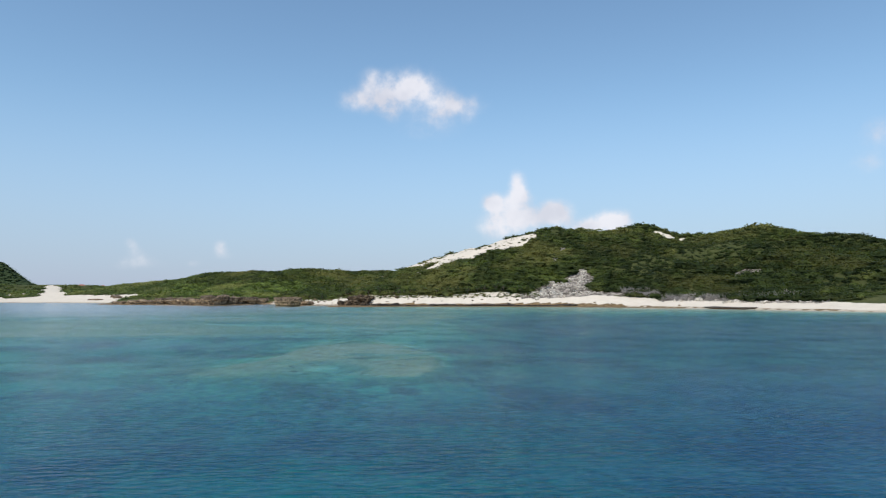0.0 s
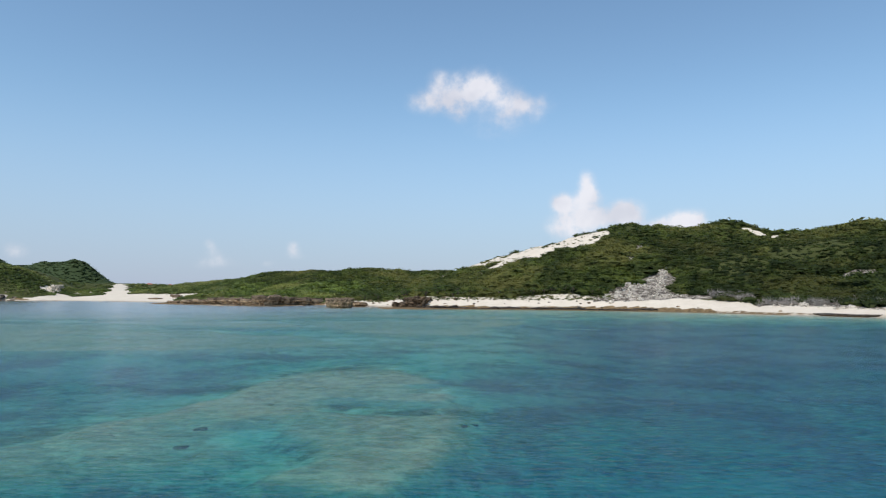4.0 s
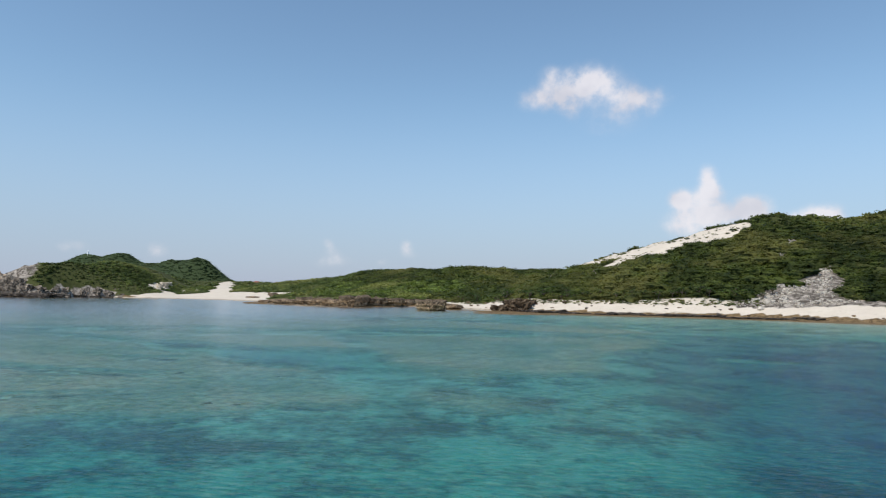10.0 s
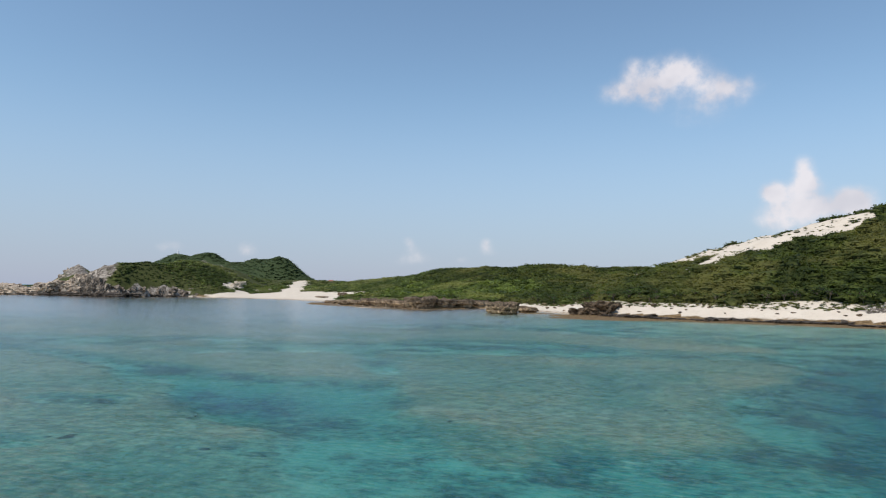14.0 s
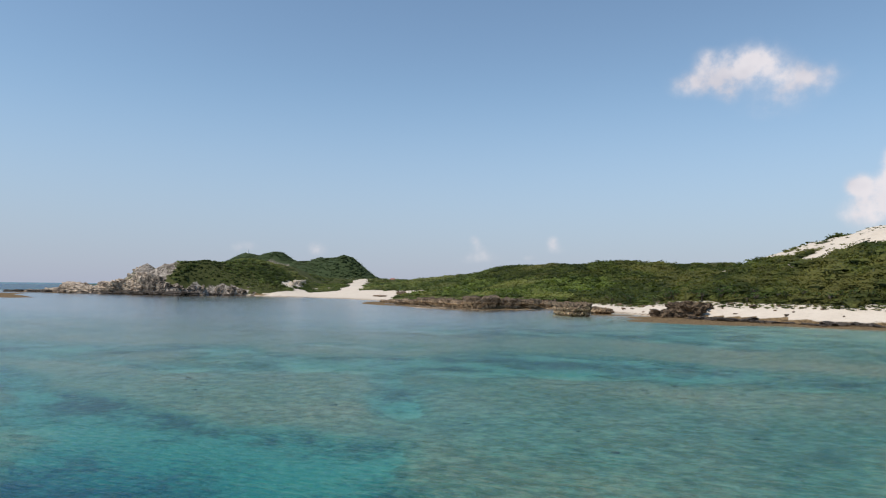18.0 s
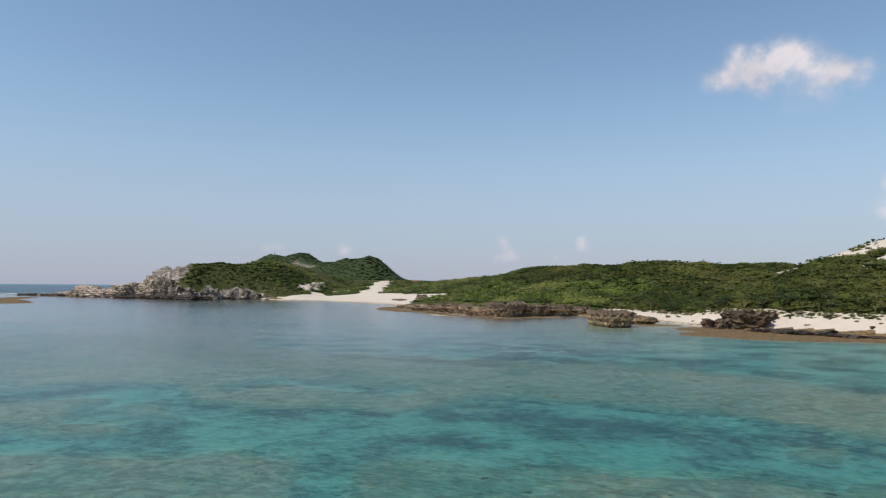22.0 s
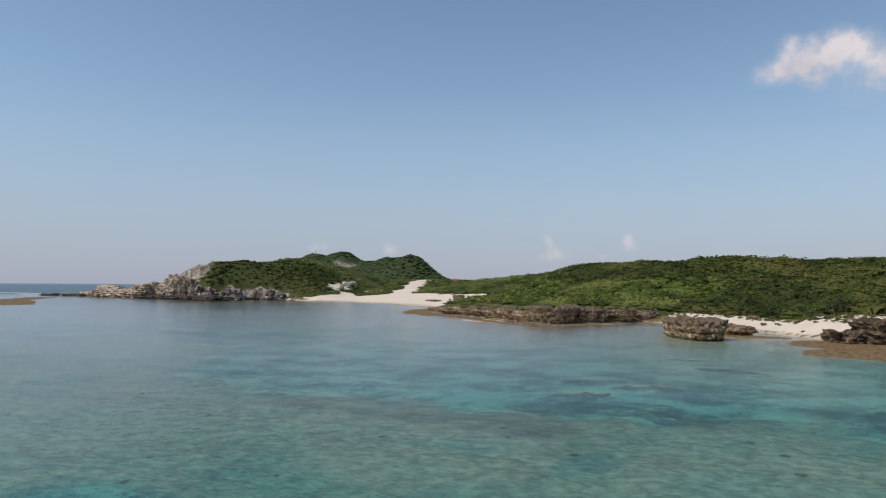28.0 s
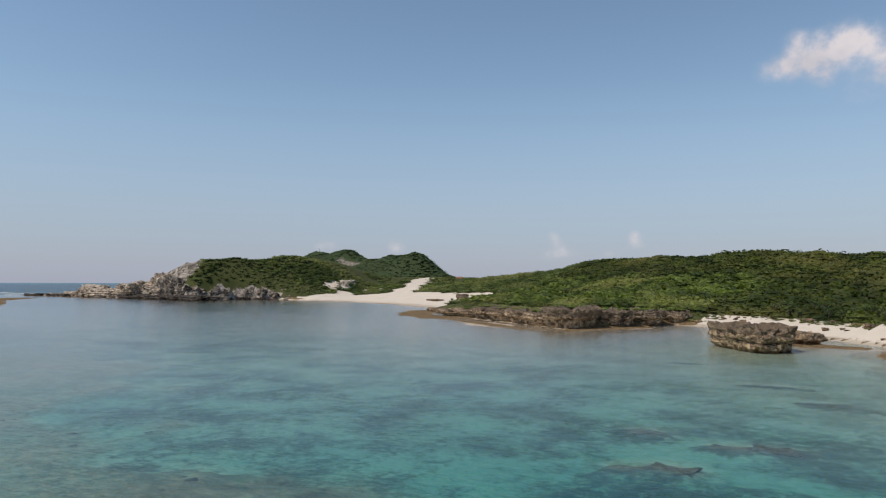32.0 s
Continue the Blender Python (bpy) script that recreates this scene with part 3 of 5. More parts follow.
def sea_depth(x, y, d=None):
    d = inland(x, y) if d is None else d
    off = np.clip(-d, 0, None)
    wob = fractal(x, y, 34, 4, 0.6)
    deep = 0.25 + 1.6 * step(off, 2, 45) + 1.3 * step(off, 45, 120)
    deep = deep + 4.6 * step(x + 16 * wob, -6, 20) * (1 - step(y + 20 * wob, 175, 250)) + 5.5 * (1 - step(y + 12 * wob, 34, 66))
    deep = deep + 3.2 * np.exp(-((x + 38) / 17) ** 2 - ((y - 88) / 17) ** 2) + 3.2 * np.exp(-((x + 44) / 11) ** 2 - ((y - 154) / 8) ** 2) + 1.1 * wob
    lagoon = step(-x + 18 * wob, 30, 100) * step(y + 14 * wob, 290, 380)
    deep = deep * (1 - 0.6 * lagoon)
    shoal = 1.5 + 0.9 * fractal(x, y, 12, 4, 0.6)
    flat = platform(x, y)
    deep = deep * (1 - flat) + np.minimum(deep, np.clip(shoal, 1.05, 2.3)) * flat
    for cx, cy, lx, ly, _ in SUNKEN:
        near = 1 - step(np.hypot((x - cx) / lx, (y - cy) / ly), 0.3, 0.9)
        deep = deep * (1 - near) + np.minimum(deep, 0.9) * near
    return np.clip(deep, 0.12, 14)


def axis(*spans):
    """Grid lines: (from, to, pitch) one after another."""
    v = [np.arange(a, b, s) for a, b, s in spans]
    return np.concatenate(v + [[spans[-1][1]]])


def sheet(name, xs, ys, zs, mat, attrs=()):
    """A grid mesh over the lines xs, ys."""
    nx, ny = len(xs), len(ys)
    gx, gy = np.meshgrid(xs, ys)
    co = np.stack([gx.ravel(), gy.ravel(), zs.ravel()], 1).astype(np.float32)
    i = (np.arange(ny - 1)[:, None] * nx + np.arange(nx - 1)[None]).ravel()
    faces = np.stack([i, i + 1, i + 1 + nx, i + nx], 1)
    return raw_mesh(name, co, faces, mat, attrs)


def raw_mesh(name, co, faces, mat, attrs=(), smooth=True, normals=None):
    faces = np.asarray(faces)
    me = bpy.data.meshes.new(name)
    me.vertices.add(len(co))
    me.vertices.foreach_set("co", np.asarray(co, np.float32).ravel())
    k = faces.shape[1]
    me.loops.add(faces.size)
    me.loops.foreach_set("vertex_index", faces.ravel().astype(np.int32))
    me.polygons.add(len(faces))
    me.polygons.foreach_set("loop_start", np.arange(0, faces.size, k, dtype=np.int32))
    me.polygons.foreach_set("use_smooth", np.full(len(faces), smooth))
    for kind, key, values in attrs:
        a = me.attributes.new(key, kind, "POINT")
        a.data.foreach_set("color" if kind == "FLOAT_COLOR" else "value", np.asarray(values, np.float32).ravel())
    me.materials.append(mat)
    me.update()
    me.validate()
    if normals is not None:
        me.normals_split_custom_set_from_vertices(normals)
    return me


# bare zones: lines and half widths of sand and pale rock
SAND = [([(-44, 536), (-34, 524)], 9), ([(-26, 510), (-14, 496)], 22), ([(-8, 491), (10, 485)], 27), ([(10, 485), (26, 470)], 22), ([(26, 474), (46, 461)], 17), ([(46, 463), (57, 463)], 10), ([(-24, 526), (2, 518)], 14), ([(2, 518), (38, 490)], 13),
        ([(-39, 512), (-27, 480), (-16, 472)], 5), ([(-12, 430), (-6, 442), (1, 456)], 6), ([(0, 450), (12, 453), (22, 451), (34, 454)], 8),
        ([(82, 393), (79, 386)], 3), ([(78, 384), (72, 370)], 6), ([(64, 368), (56, 364)], 3.5), ([(70, 362), (50, 361)], 2.6),
        ([(-452, 780), (-424, 735), (-398, 692)], 7), ([(-398, 692), (-378, 655)], 9), ([(-378, 655), (-352, 614)], 13), ([(-420, 612), (-430, 640)], 6), ([(-380, 586), (-404, 612)], 7),
        ([(160, 503), (168, 499)], 3.2), ([(174, 492), (181, 488)], 2.6)]
BARE = [([(83, 396), (80, 388)], 2.6), ([(80, 389), (77, 380)], 5), ([(77, 381), (69, 364)], 9), ([(66, 371), (56, 364)], 6), ([(72, 368), (58, 361)], 5), ([(44, 363), (58, 359), (74, 355)], 5), ([(74, 355), (92, 344)], 2.5), ([(100, 340), (122, 313), (148, 268)], 2.5), ([(166, 372), (171, 364)], 6),
        ([(66, 410), (69, 415)], 2.2), ([(74, 427), (77, 431)], 1.6), ([(60, 375), (50, 367)], 4), ([(-478, 527), (-492, 530), (-498, 536)], 7), ([(-490, 528), (-560, 532), (-665, 525)], 20),
        ([(-740, 720), (-800, 765)], 16), ([(-1357, 1657), (-1300, 1650)], 20)]


COVE_BEACH = [(-404, 570), (-402, 582), (-397, 598), (-384, 618), (-364, 622), (-331, 607), (-291, 588), (-262, 582), (-240, 562), (-224, 524), (-300, 470), (-420, 520)]

# dark weed beds on the sea floor: x, y, radius along x and y, cover
WEED = [(-88, 262, 30, 7, 0.8), (-66, 276, 22, 7, 0.9), (-46, 290, 16, 7, 0.85), (-104, 272, 24, 5, 0.7), (-120, 248, 24, 8, 0.5), (-66, 240, 16, 6, 0.5), (-64, 316, 14, 9, 0.8), (-62, 300, 12, 8, 0.85),
        (-34, 120, 12, 2.0, 0.6), (-86, 276, 14, 4, 0.6), (-30, 90, 9, 14, 0.8), (-115, 290, 26, 5, 0.6), (-46, 154, 9, 5, 0.7), (-32, 222, 26, 5, 0.5), (20, 130, 30, 40, 0.55), (10, 60, 60, 22, 0.5)]


def zones(x, y):
    d = inland(x, y)
    ragged = 5 * fractal(x, y, 14, 3)
    west = x < -216
    sandy = 1 - step(d + 0.6 * ragged, 13, 19)
    sandy = np.where((x < -112) & (x > -216) & (d > 0), 0.0, sandy)
    sandy = np.where(west & (d > 0), np.where(within(x + 0.8 * ragged, y + 0.8 * ragged, COVE_BEACH) > 0, 1.0, 0.0), sandy)
    sandy = np.where((x < -418) & (d > 0), 0.0, sandy)
    for line, r in SAND:
        q, _ = to_line(x, y, line)
        sandy = np.maximum(sandy, 1 - step(q + min(1.2, r / 9) * ragged, r * 0.75, r * 1.15))
    bare = np.zeros(np.shape(x))
    for line, r in BARE:
        q, _ = to_line(x, y, line)
        bare = np.maximum(bare, 1 - step(q + 0.45 * ragged, r * 0.7, r * 1.2))
    bare = np.where(x < -400, 0.62 * bare, bare)
    for cx, cy, rx, ry, much in WEED:
        q = np.hypot((x - cx) / rx, (y - cy) / ry) + 1.1 * fractal(x, y, 12, 4, 0.7)
        bare = np.where(d < 0, np.maximum(bare, 0.7 * much * (1 - step(q, 0.1, 1.5))), bare)
    # shade below the undercut south edges, painted as a dark strip through the weed channel
    wall = np.where(d < -6, np.clip(platform(x, y + 1.0) - platform(x, y - 0.2), 0, 1), 0)
    bare = np.maximum(bare, 0.95 * wall)
    reefy = np.where(x > -112, 1 - step(d + 0.35 * ragged, -4.0, 7.0), 1 - step(d, 0.2, 2.5))
    reefy = np.where((x < -112) & (x > -216), 1 - step(d + 0.4 * ragged, 4, 8), reefy)
    bare = np.where((x < -418) & (y < 700), np.maximum(bare, 1 - step(d + 0.4 * ragged, 1.5, 4)), bare)
    reefy = np.where((x < -418) & (d > 0), 0.0, reefy)
    reefy = np.where(d < 0, platform(x, y) * (1 - step(y + 2 * ragged, 285, 340)), reefy)
    for cx, cy, lx, ly, _ in SUNKEN:
        bare = np.maximum(bare, 0.9 - 0.9 * step(np.hypot((x - cx) / lx, (y - cy) / ly) + 0.1 * ragged, 0.3, 1.2))
    for line, r in SHELVES:
        q, _ = to_line(x, y, line)
        reefy = np.maximum(reefy, np.where(d < 3, 1 - step(q, r, r * 1.4), 0))
    return sandy, bare, reefy


gxs = axis((-4990, -2600, 400), (-2600, -860, 30), (-860, -270, 6), (-270, -125, 2.6), (-125, 30, 1.25), (30, 290, 2.6), (290, 1000, 30), (1000, 4990, 400))
gys = axis((-4990, -190, 400), (-190, 10, 20), (10, 46, 2.0), (46, 300, 1.25), (300, 660, 2.4), (660, 900, 7), (900, 2650, 30), (2650, 4990, 400))
GX, GY = np.meshgrid(gxs, gys)
GZ = height(GX, GY)
sandy, bare, reefy = zones(GX, GY)
far_sea = step(np.hypot(GX + 60, GY - 250), 700, 1200) * (GZ < 0)
GZ = GZ - 10 * far_sea
ledges = bare * (np.abs(fractal(GX, GY, 16, 4, 0.6)) * 5 - 0.8)
GZ = GZ + np.where(GZ > 0.6, ledges * np.where(GX > -300, 0.12, 0.5), 0)
ground_mesh = sheet("ground", gxs, gys, GZ, GROUND, [("FLOAT_COLOR", "zone", np.stack([sandy, bare, reefy, np.ones_like(bare)], -1).reshape(-1, 4))])
ground = tagged(new("ground", ground_mesh), "sandy and grassy island ground with bare dunes and pale rock", "ground", kind="structure")

# seabed and sea
sxs = axis((-4990, -900, 300), (-900, -240, 12), (-240, -125, 2.5), (-125, 30, 1.25), (30, 160, 2.5), (160, 400, 12), (400, 4990, 300))
sys_ = axis((-4990, -200, 300), (-200, -20, 15), (-20, 46, 2.0), (46, 300, 1.25), (300, 440, 2.5), (440, 720, 10), (720, 4990, 300))
SX, SY = np.meshgrid(sxs, sys_)
sdist = inland(SX, SY)
sdepth = np.where(sdist < 0, sea_depth(SX, SY, sdist), 0.1)
outer = np.hypot(SX + 60, SY - 250)
sdepth = np.where(sdist < 0, sdepth + 10 * step(outer, 620, 1100), sdepth)
scalm = step(-SX + 20 * fractal(SX, SY, 60, 3), 15, 110) * step(SY + 20 * fractal(SX, SY, 60, 3), 140, 310) * (1 - step(outer, 620, 900))
sdepth = sdepth * (1 - 0.35 * scalm)
sea_mesh = sheet("sea", sxs, sys_, np.zeros_like(SX), WATER, [("FLOAT", "depth", sdepth), ("FLOAT", "calm", scalm)])
sea = tagged(new("sea", sea_mesh), "clear turquoise sea with small ripples over coral reef", "water", kind="structure")


# ---- scrub ----
def leaf_dome(seed, tufts, fine=2, tall=0.75, size=0.26):
    """A rounded, ragged bush of unit radius: a lumpy crown with loose leaf tufts round it."""
    r = np.random.default_rng(seed)
    lumps = r.normal(size=(6, 3)) * (0.5, 0.5, 0.35) + (0, 0, 0.45)
    bm = bmesh.new()
    bmesh.ops.create_icosphere(bm, subdivisions=fine, radius=1.0)
    co, tri = [], []
    for v in bm.verts:
        n = np.array(v.co)
        reach = max(float(np.dot(n, lump)) + 0.52 - 0.25 * float(np.linalg.norm(np.cross(n, lump))) for lump in lumps)
        p = n * (0.45 + 0.42 * max(reach, 0.2)) * (0.86 + 0.28 * r.random())
        co.append(np.array([p[0], p[1], max(p[2], -0.25) * tall + 0.12]))
    tri += [tuple(v.index for v in f.verts) for f in bm.faces if f.calc_center_median().z > -0.45]
    bm.free()
    crown = len(co)
    for k in range(tufts):
        c = co[r.integers(crown)] * (0.98 + 0.16 * r.random())
        if c[2] < 0.05:
            continue
        n = c / np.linalg.norm(c) + r.normal(size=3) * 0.5 + (0, 0, 0.3)
        n /= np.linalg.norm(n)
        s = np.cross(n, r.normal(size=3))
        s /= np.linalg.norm(s)
        w = np.cross(n, s)
        h = size * (0.5 + 0.8 * r.random())
        i = len(co)
        co += [c - s * h - w * h * 0.5, c + s * h * 0.8 - w * h * 0.6, c + s * h * 0.5 + w * h, c - s * h * 0.7 + w * h * 0.7]
        tri += [(i, i + 1, i + 2), (i, i + 2, i + 3)]
    return np.array(co), np.array(tri)


def scatter(name, label, spots, radii, domes, mat, stretch=1.0, category="shrubs", smooth=True):
    """One mesh of many bushes; a dome is its corners, its faces and, for soft crowns, its normals."""
    cos, tris, nors, base = [], [], [], 0
    order = rng.integers(len(domes), size=len(spots))
    turn = rng.random(len(spots)) * 2 * np.pi
    for k, dome in enumerate(domes):
        co, tri = dome[:2]
        sel = np.nonzero(order == k)[0]
        if not len(sel):
            continue
        c, s = np.cos(turn[sel])[:, None], np.sin(turn[sel])[:, None]
        rad = radii[sel][:, None]
        wide, tall = 0.85 + 0.5 * rng.random((len(sel), 1)), stretch * (0.7 + 0.55 * rng.random((len(sel), 1)))
        x = (co[None, :, 0] * c * wide - co[None, :, 1] * s) * rad + spots[sel, 0:1]
        y = (co[None, :, 0] * s * wide + co[None, :, 1] * c) * rad + spots[sel, 1:2]
        z = co[None, :, 2] * rad * tall + spots[sel, 2:3]
        cos.append(np.stack([x, y, z], -1).reshape(-1, 3))
        tris.append((tri[None] + (base + np.arange(len(sel))[:, None, None] * len(co))).reshape(-1, 3))
        if len(dome) > 2:
            n = dome[2]
            nors.append(np.stack([n[None, :, 0] * c - n[None, :, 1] * s, n[None, :, 0] * s + n[None, :, 1] * c, np.repeat(n[None, :, 2], len(sel), 0)], -1).reshape(-1, 3))
        base += len(sel) * len(co)
    me = raw_mesh(name, np.concatenate(cos), np.concatenate(tris), mat, smooth=smooth, normals=np.concatenate(nors) if nors else None)
    return tagged(new(name, me), label, category, kind="stuff")


def ground_at(x, y):
    sx, sy = np.searchsorted(gxs, x) - 1, np.searchsorted(gys, y) - 1
    sx, sy = np.clip(sx, 0, len(gxs) - 2), np.clip(sy, 0, len(gys) - 2)
    a, b = (x - gxs[sx]) / (gxs[sx + 1] - gxs[sx]), (y - gys[sy]) / (gys[sy + 1] - gys[sy])
    return (GZ[sy, sx] * (1 - a) * (1 - b) + GZ[sy, sx + 1] * a * (1 - b) + GZ[sy + 1, sx] * (1 - a) * b + GZ[sy + 1, sx + 1] * a * b)


def spots_in(x0, x1, y0, y1, pitch, keep, bare_limit=0.35):
    x, y = np.meshgrid(np.arange(x0, x1, pitch), np.arange(y0, y1, pitch))
    x, y = x.ravel() + (rng.random(x.size) - 0.5) * pitch * 1.1, y.ravel() + (rng.random(x.size) - 0.5) * pitch * 1.1
    s, b, _ = zones(x, y)
    d = inland(x, y)
    m = (s < bare_limit) & (b < bare_limit) & (d > 4) & keep(x, y, d)
    x, y = x[m], y[m]
    return np.stack([x, y, ground_at(x, y)], 1)


def leaf_crown(seed, leaves, lumps=6, tall=0.8, size=0.2, core=0.93):
    """A tree crown of unit radius: leaf sprays over several rounded boughs, on a shaded core."""
    r = np.random.default_rng(seed)
    spots = [np.array([0, 0, 0.42])] + [np.array([np.cos(a) * k, np.sin(a) * k, h]) for a, k, h in
                                        zip(np.arange(lumps) * 2.4 + r.random(lumps), 0.35 + 0.3 * r.random(lumps), 0.12 + 0.45 * r.random(lumps))]
    fat = 0.32 + 0.2 * r.random(len(spots))
    co, tri, nor = [], [], []
    bm = bmesh.new()
    bmesh.ops.create_icosphere(bm, subdivisions=1, radius=1.0)
    ball = np.array([v.co for v in bm.verts])
    shell = [tuple(v.index for v in f.verts) for f in bm.faces if f.calc_center_median().z > -0.6]
    bm.free()
    for n in ball:
        reach = max([float(n @ c) + np.sqrt(max(f * f - float(c @ c) + float(n @ c) ** 2, 0)) for c, f in zip(spots, fat)] + [0.35])
        v = n * reach * core * (0.85 + 0.2 * r.random())
        co.append(np.array([v[0], v[1], max(v[2], -0.2) * tall]))
        nor.append(0.8 * n + (0, 0, 0.75))
    tri += shell
    while len(tri) < len(shell) + 2 * leaves:
        k = r.integers(len(spots))
        n = r.normal(size=3)
        n[2] = abs(n[2]) * 1.1 - 0.25
        n /= np.linalg.norm(n)
        c = spots[k] + n * fat[k] * (0.9 + 0.2 * r.random())
        if min(np.linalg.norm(c - b) / f for b, f in zip(spots, fat)) < 0.8 or c[2] < 0.0:
            continue
        soft = 0.4 * n + 0.4 * c / np.linalg.norm(c) + (0, 0, 0.75)
        n = n + r.normal(size=3) * 0.42
        n /= np.linalg.norm(n)
        soft = soft + 0.3 * n
        u = np.cross(n, r.normal(size=3))
        u /= np.linalg.norm(u)
        w = np.cross(n, u)
        h = size * (0.55 + 0.7 * r.random())
        i = len(co)
        for q in (c - u * h - w * h * 0.5, c + u * h * 0.8 - w * h * 0.6, c + u * h * 0.5 + w * h, c - u * h * 0.7 + w * h * 0.7):
            co.append(q * (1, 1, tall))
            nor.append(soft)
        tri += [(i, i + 1, i + 2), (i, i + 2, i + 3)]
    nor = np.array(nor)
    return np.array(co), np.array(tri), nor / np.linalg.norm(nor, axis=1)[:, None]


NEAR_DOMES = [leaf_crown(s, 66 + 3 * (s % 4), 6 + s % 4, 0.68 + 0.04 * (s % 5), 0.105) for s in range(14)]
MID_DOMES = [leaf_crown(40 + s, 20, 5, 0.72, 0.18) for s in range(8)]
FAR_DOMES = [leaf_crown(80 + s, 3, 4, 0.7, 0.3) for s in range(5)]

crest_x = [-332, -226, -128, -44, 20, 67, 82, 126, 175, 203, 235, 283]
crest_y = [678, 650, 617, 613, 610, 505, 492, 519, 504, 491, 421, 292]
main = spots_in(-226, 290, 262, 690, 2.9, lambda x, y, d: (d > np.where((x < -112) & (x > -216), 17 + 4 * fractal(x, y, 20, 3), 9)) & (y < np.interp(x, crest_x, crest_y) + 9)
                & (np.hypot((x + 158) / 1.6, y - 484) + 5 * fractal(x, y, 12, 3) > 8))
lush = fractal(main[:, 0], main[:, 1], 60, 3)
level = main[:, 2] + 5 * fractal(main[:, 0], main[:, 1], 40, 3)
hill_side = main[:, 0] > -30 - 0.35 * (main[:, 1] - 380)
thick = hill_side & (main[:, 0] + 25 * lush > 78) & (level < 40) & (fractal(main[:, 0] + 90, main[:, 1], 50, 3) > -0.4)
upper = ~thick & ((level > np.where(hill_side, 8, 15)) | (main[:, 0] + 18 * lush > -112))
r_main = 2.1 + 2.4 * rng.random(len(main)) ** 2
r_main = r_main * np.clip(1.1 - 0.7 * lush, 0.6, 1.45) * np.where(level > 24, 0.85, 1.0)
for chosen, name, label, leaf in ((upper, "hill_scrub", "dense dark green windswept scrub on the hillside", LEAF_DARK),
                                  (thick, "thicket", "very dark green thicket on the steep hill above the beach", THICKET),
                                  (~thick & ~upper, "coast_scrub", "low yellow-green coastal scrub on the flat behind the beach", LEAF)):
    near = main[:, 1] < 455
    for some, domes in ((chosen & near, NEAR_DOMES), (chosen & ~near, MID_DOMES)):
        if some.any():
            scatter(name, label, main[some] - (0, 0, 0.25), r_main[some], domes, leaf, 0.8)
head = spots_in(-720, -226, 480, 900, 3.4, lambda x, y, d: (d > np.where(x < -418, 5, 9)) & (rng.random(len(x)) < np.where(y > 680, 0.5, 1.0))
                & ((fractal(x, y, 40, 4) > -0.10) | (x - 0.55 * (y - 590) > -478) | (d < 14)))
lush = fractal(head[:, 0], head[:, 1], 70, 3)
r_head = (1.8 + 2.0 * rng.random(len(head))) * np.where(lush > 0.25, 0.6, 1.0)
scatter("headland_scrub", "green scrub over the low headland and its saddle", head, r_head, MID_DOMES, HEAD_LEAF, 0.65)
turf = spots_in(-660, -400, 505, 720, 3.4, lambda x, y, d: d > 6)
scatter("headland_grass", "dry olive grass tussocks on the open headland slope", turf, 0.7 + 0.9 * rng.random(len(turf)) ** 2, [leaf_crown(60 + s, 8, 3, 0.6, 0.34, 0.8) for s in range(4)], TURF, 0.5, "grass")
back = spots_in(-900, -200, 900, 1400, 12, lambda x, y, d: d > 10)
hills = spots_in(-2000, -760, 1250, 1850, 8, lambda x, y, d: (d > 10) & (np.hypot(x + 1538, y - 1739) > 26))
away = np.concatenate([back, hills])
scatter("far_woods", "distant green woods on the island's far hills", away, 5.6 + 2.4 * rng.random(len(away)), FAR_DOMES, LEAF_HAZED, 0.22, "woods")


# ---- rocks ----
def part(name, bm, mat, parent=None, label=""):
    me = bpy.data.meshes.new(name)
    bm.to_mesh(me)
    bm.free()
    me.materials.append(mat)
    ob = new(name, me)
    if parent is not None:
        ob.parent = parent
    if label:
        ob["label"] = label
    return ob


def crag(seed, lx, ly, lz, detail=4, flat=0.6, undercut=0.25, rough=0.28, layers=0.045, notch=0.0):
    """A weathered rock standing on z = 0, with a flattish top, ledges and an undercut foot."""
    bm = bmesh.new()
    bmesh.ops.create_icosphere(bm, subdivisions=detail, radius=1.0)
    shift = Vector((seed * 13.7, seed * 5.1, seed * 3.3))
    for v in bm.verts:
        p = v.co.copy()
        q = max(abs(p.x), abs(p.y), abs(p.z))
        p = p.lerp(p / q, 0.72)
        up = p.z
        w = Vector((p.x * lx, p.y * ly, p.z * lz)) * (2.6 / (lx + ly + lz))
        n1 = noise.fractal(w * 1.1 + shift, 1.0, 2.0, 3)
        n2 = noise.fractal(w * 4.5 + shift, 0.8, 2.1, 4)
        grow = 1 + rough * n1 + rough * 0.45 * n2
        strata = math.sin((up * lz * 0.5 + 0.4 * n1) * 4.2) * layers
        foot = 1 - undercut * max(0.0, 1 - abs(up + 0.35) / 0.45)
        foot -= notch * math.exp(-((up + 0.12 + 0.12 * n1) / 0.13) ** 2)
        side = grow * (1 + strata * (1 - abs(up) ** 3)) * foot
        z = up * lz * (0.5 + rough * (0.55 * n1 + 0.25 * n2) * (1 if up > 0 else 0.2)) * (1 - flat * 0.15)
        v.co = Vector((p.x * lx * 0.5 * side, p.y * ly * 0.5 * side, z + lz * 0.32))
    return bm


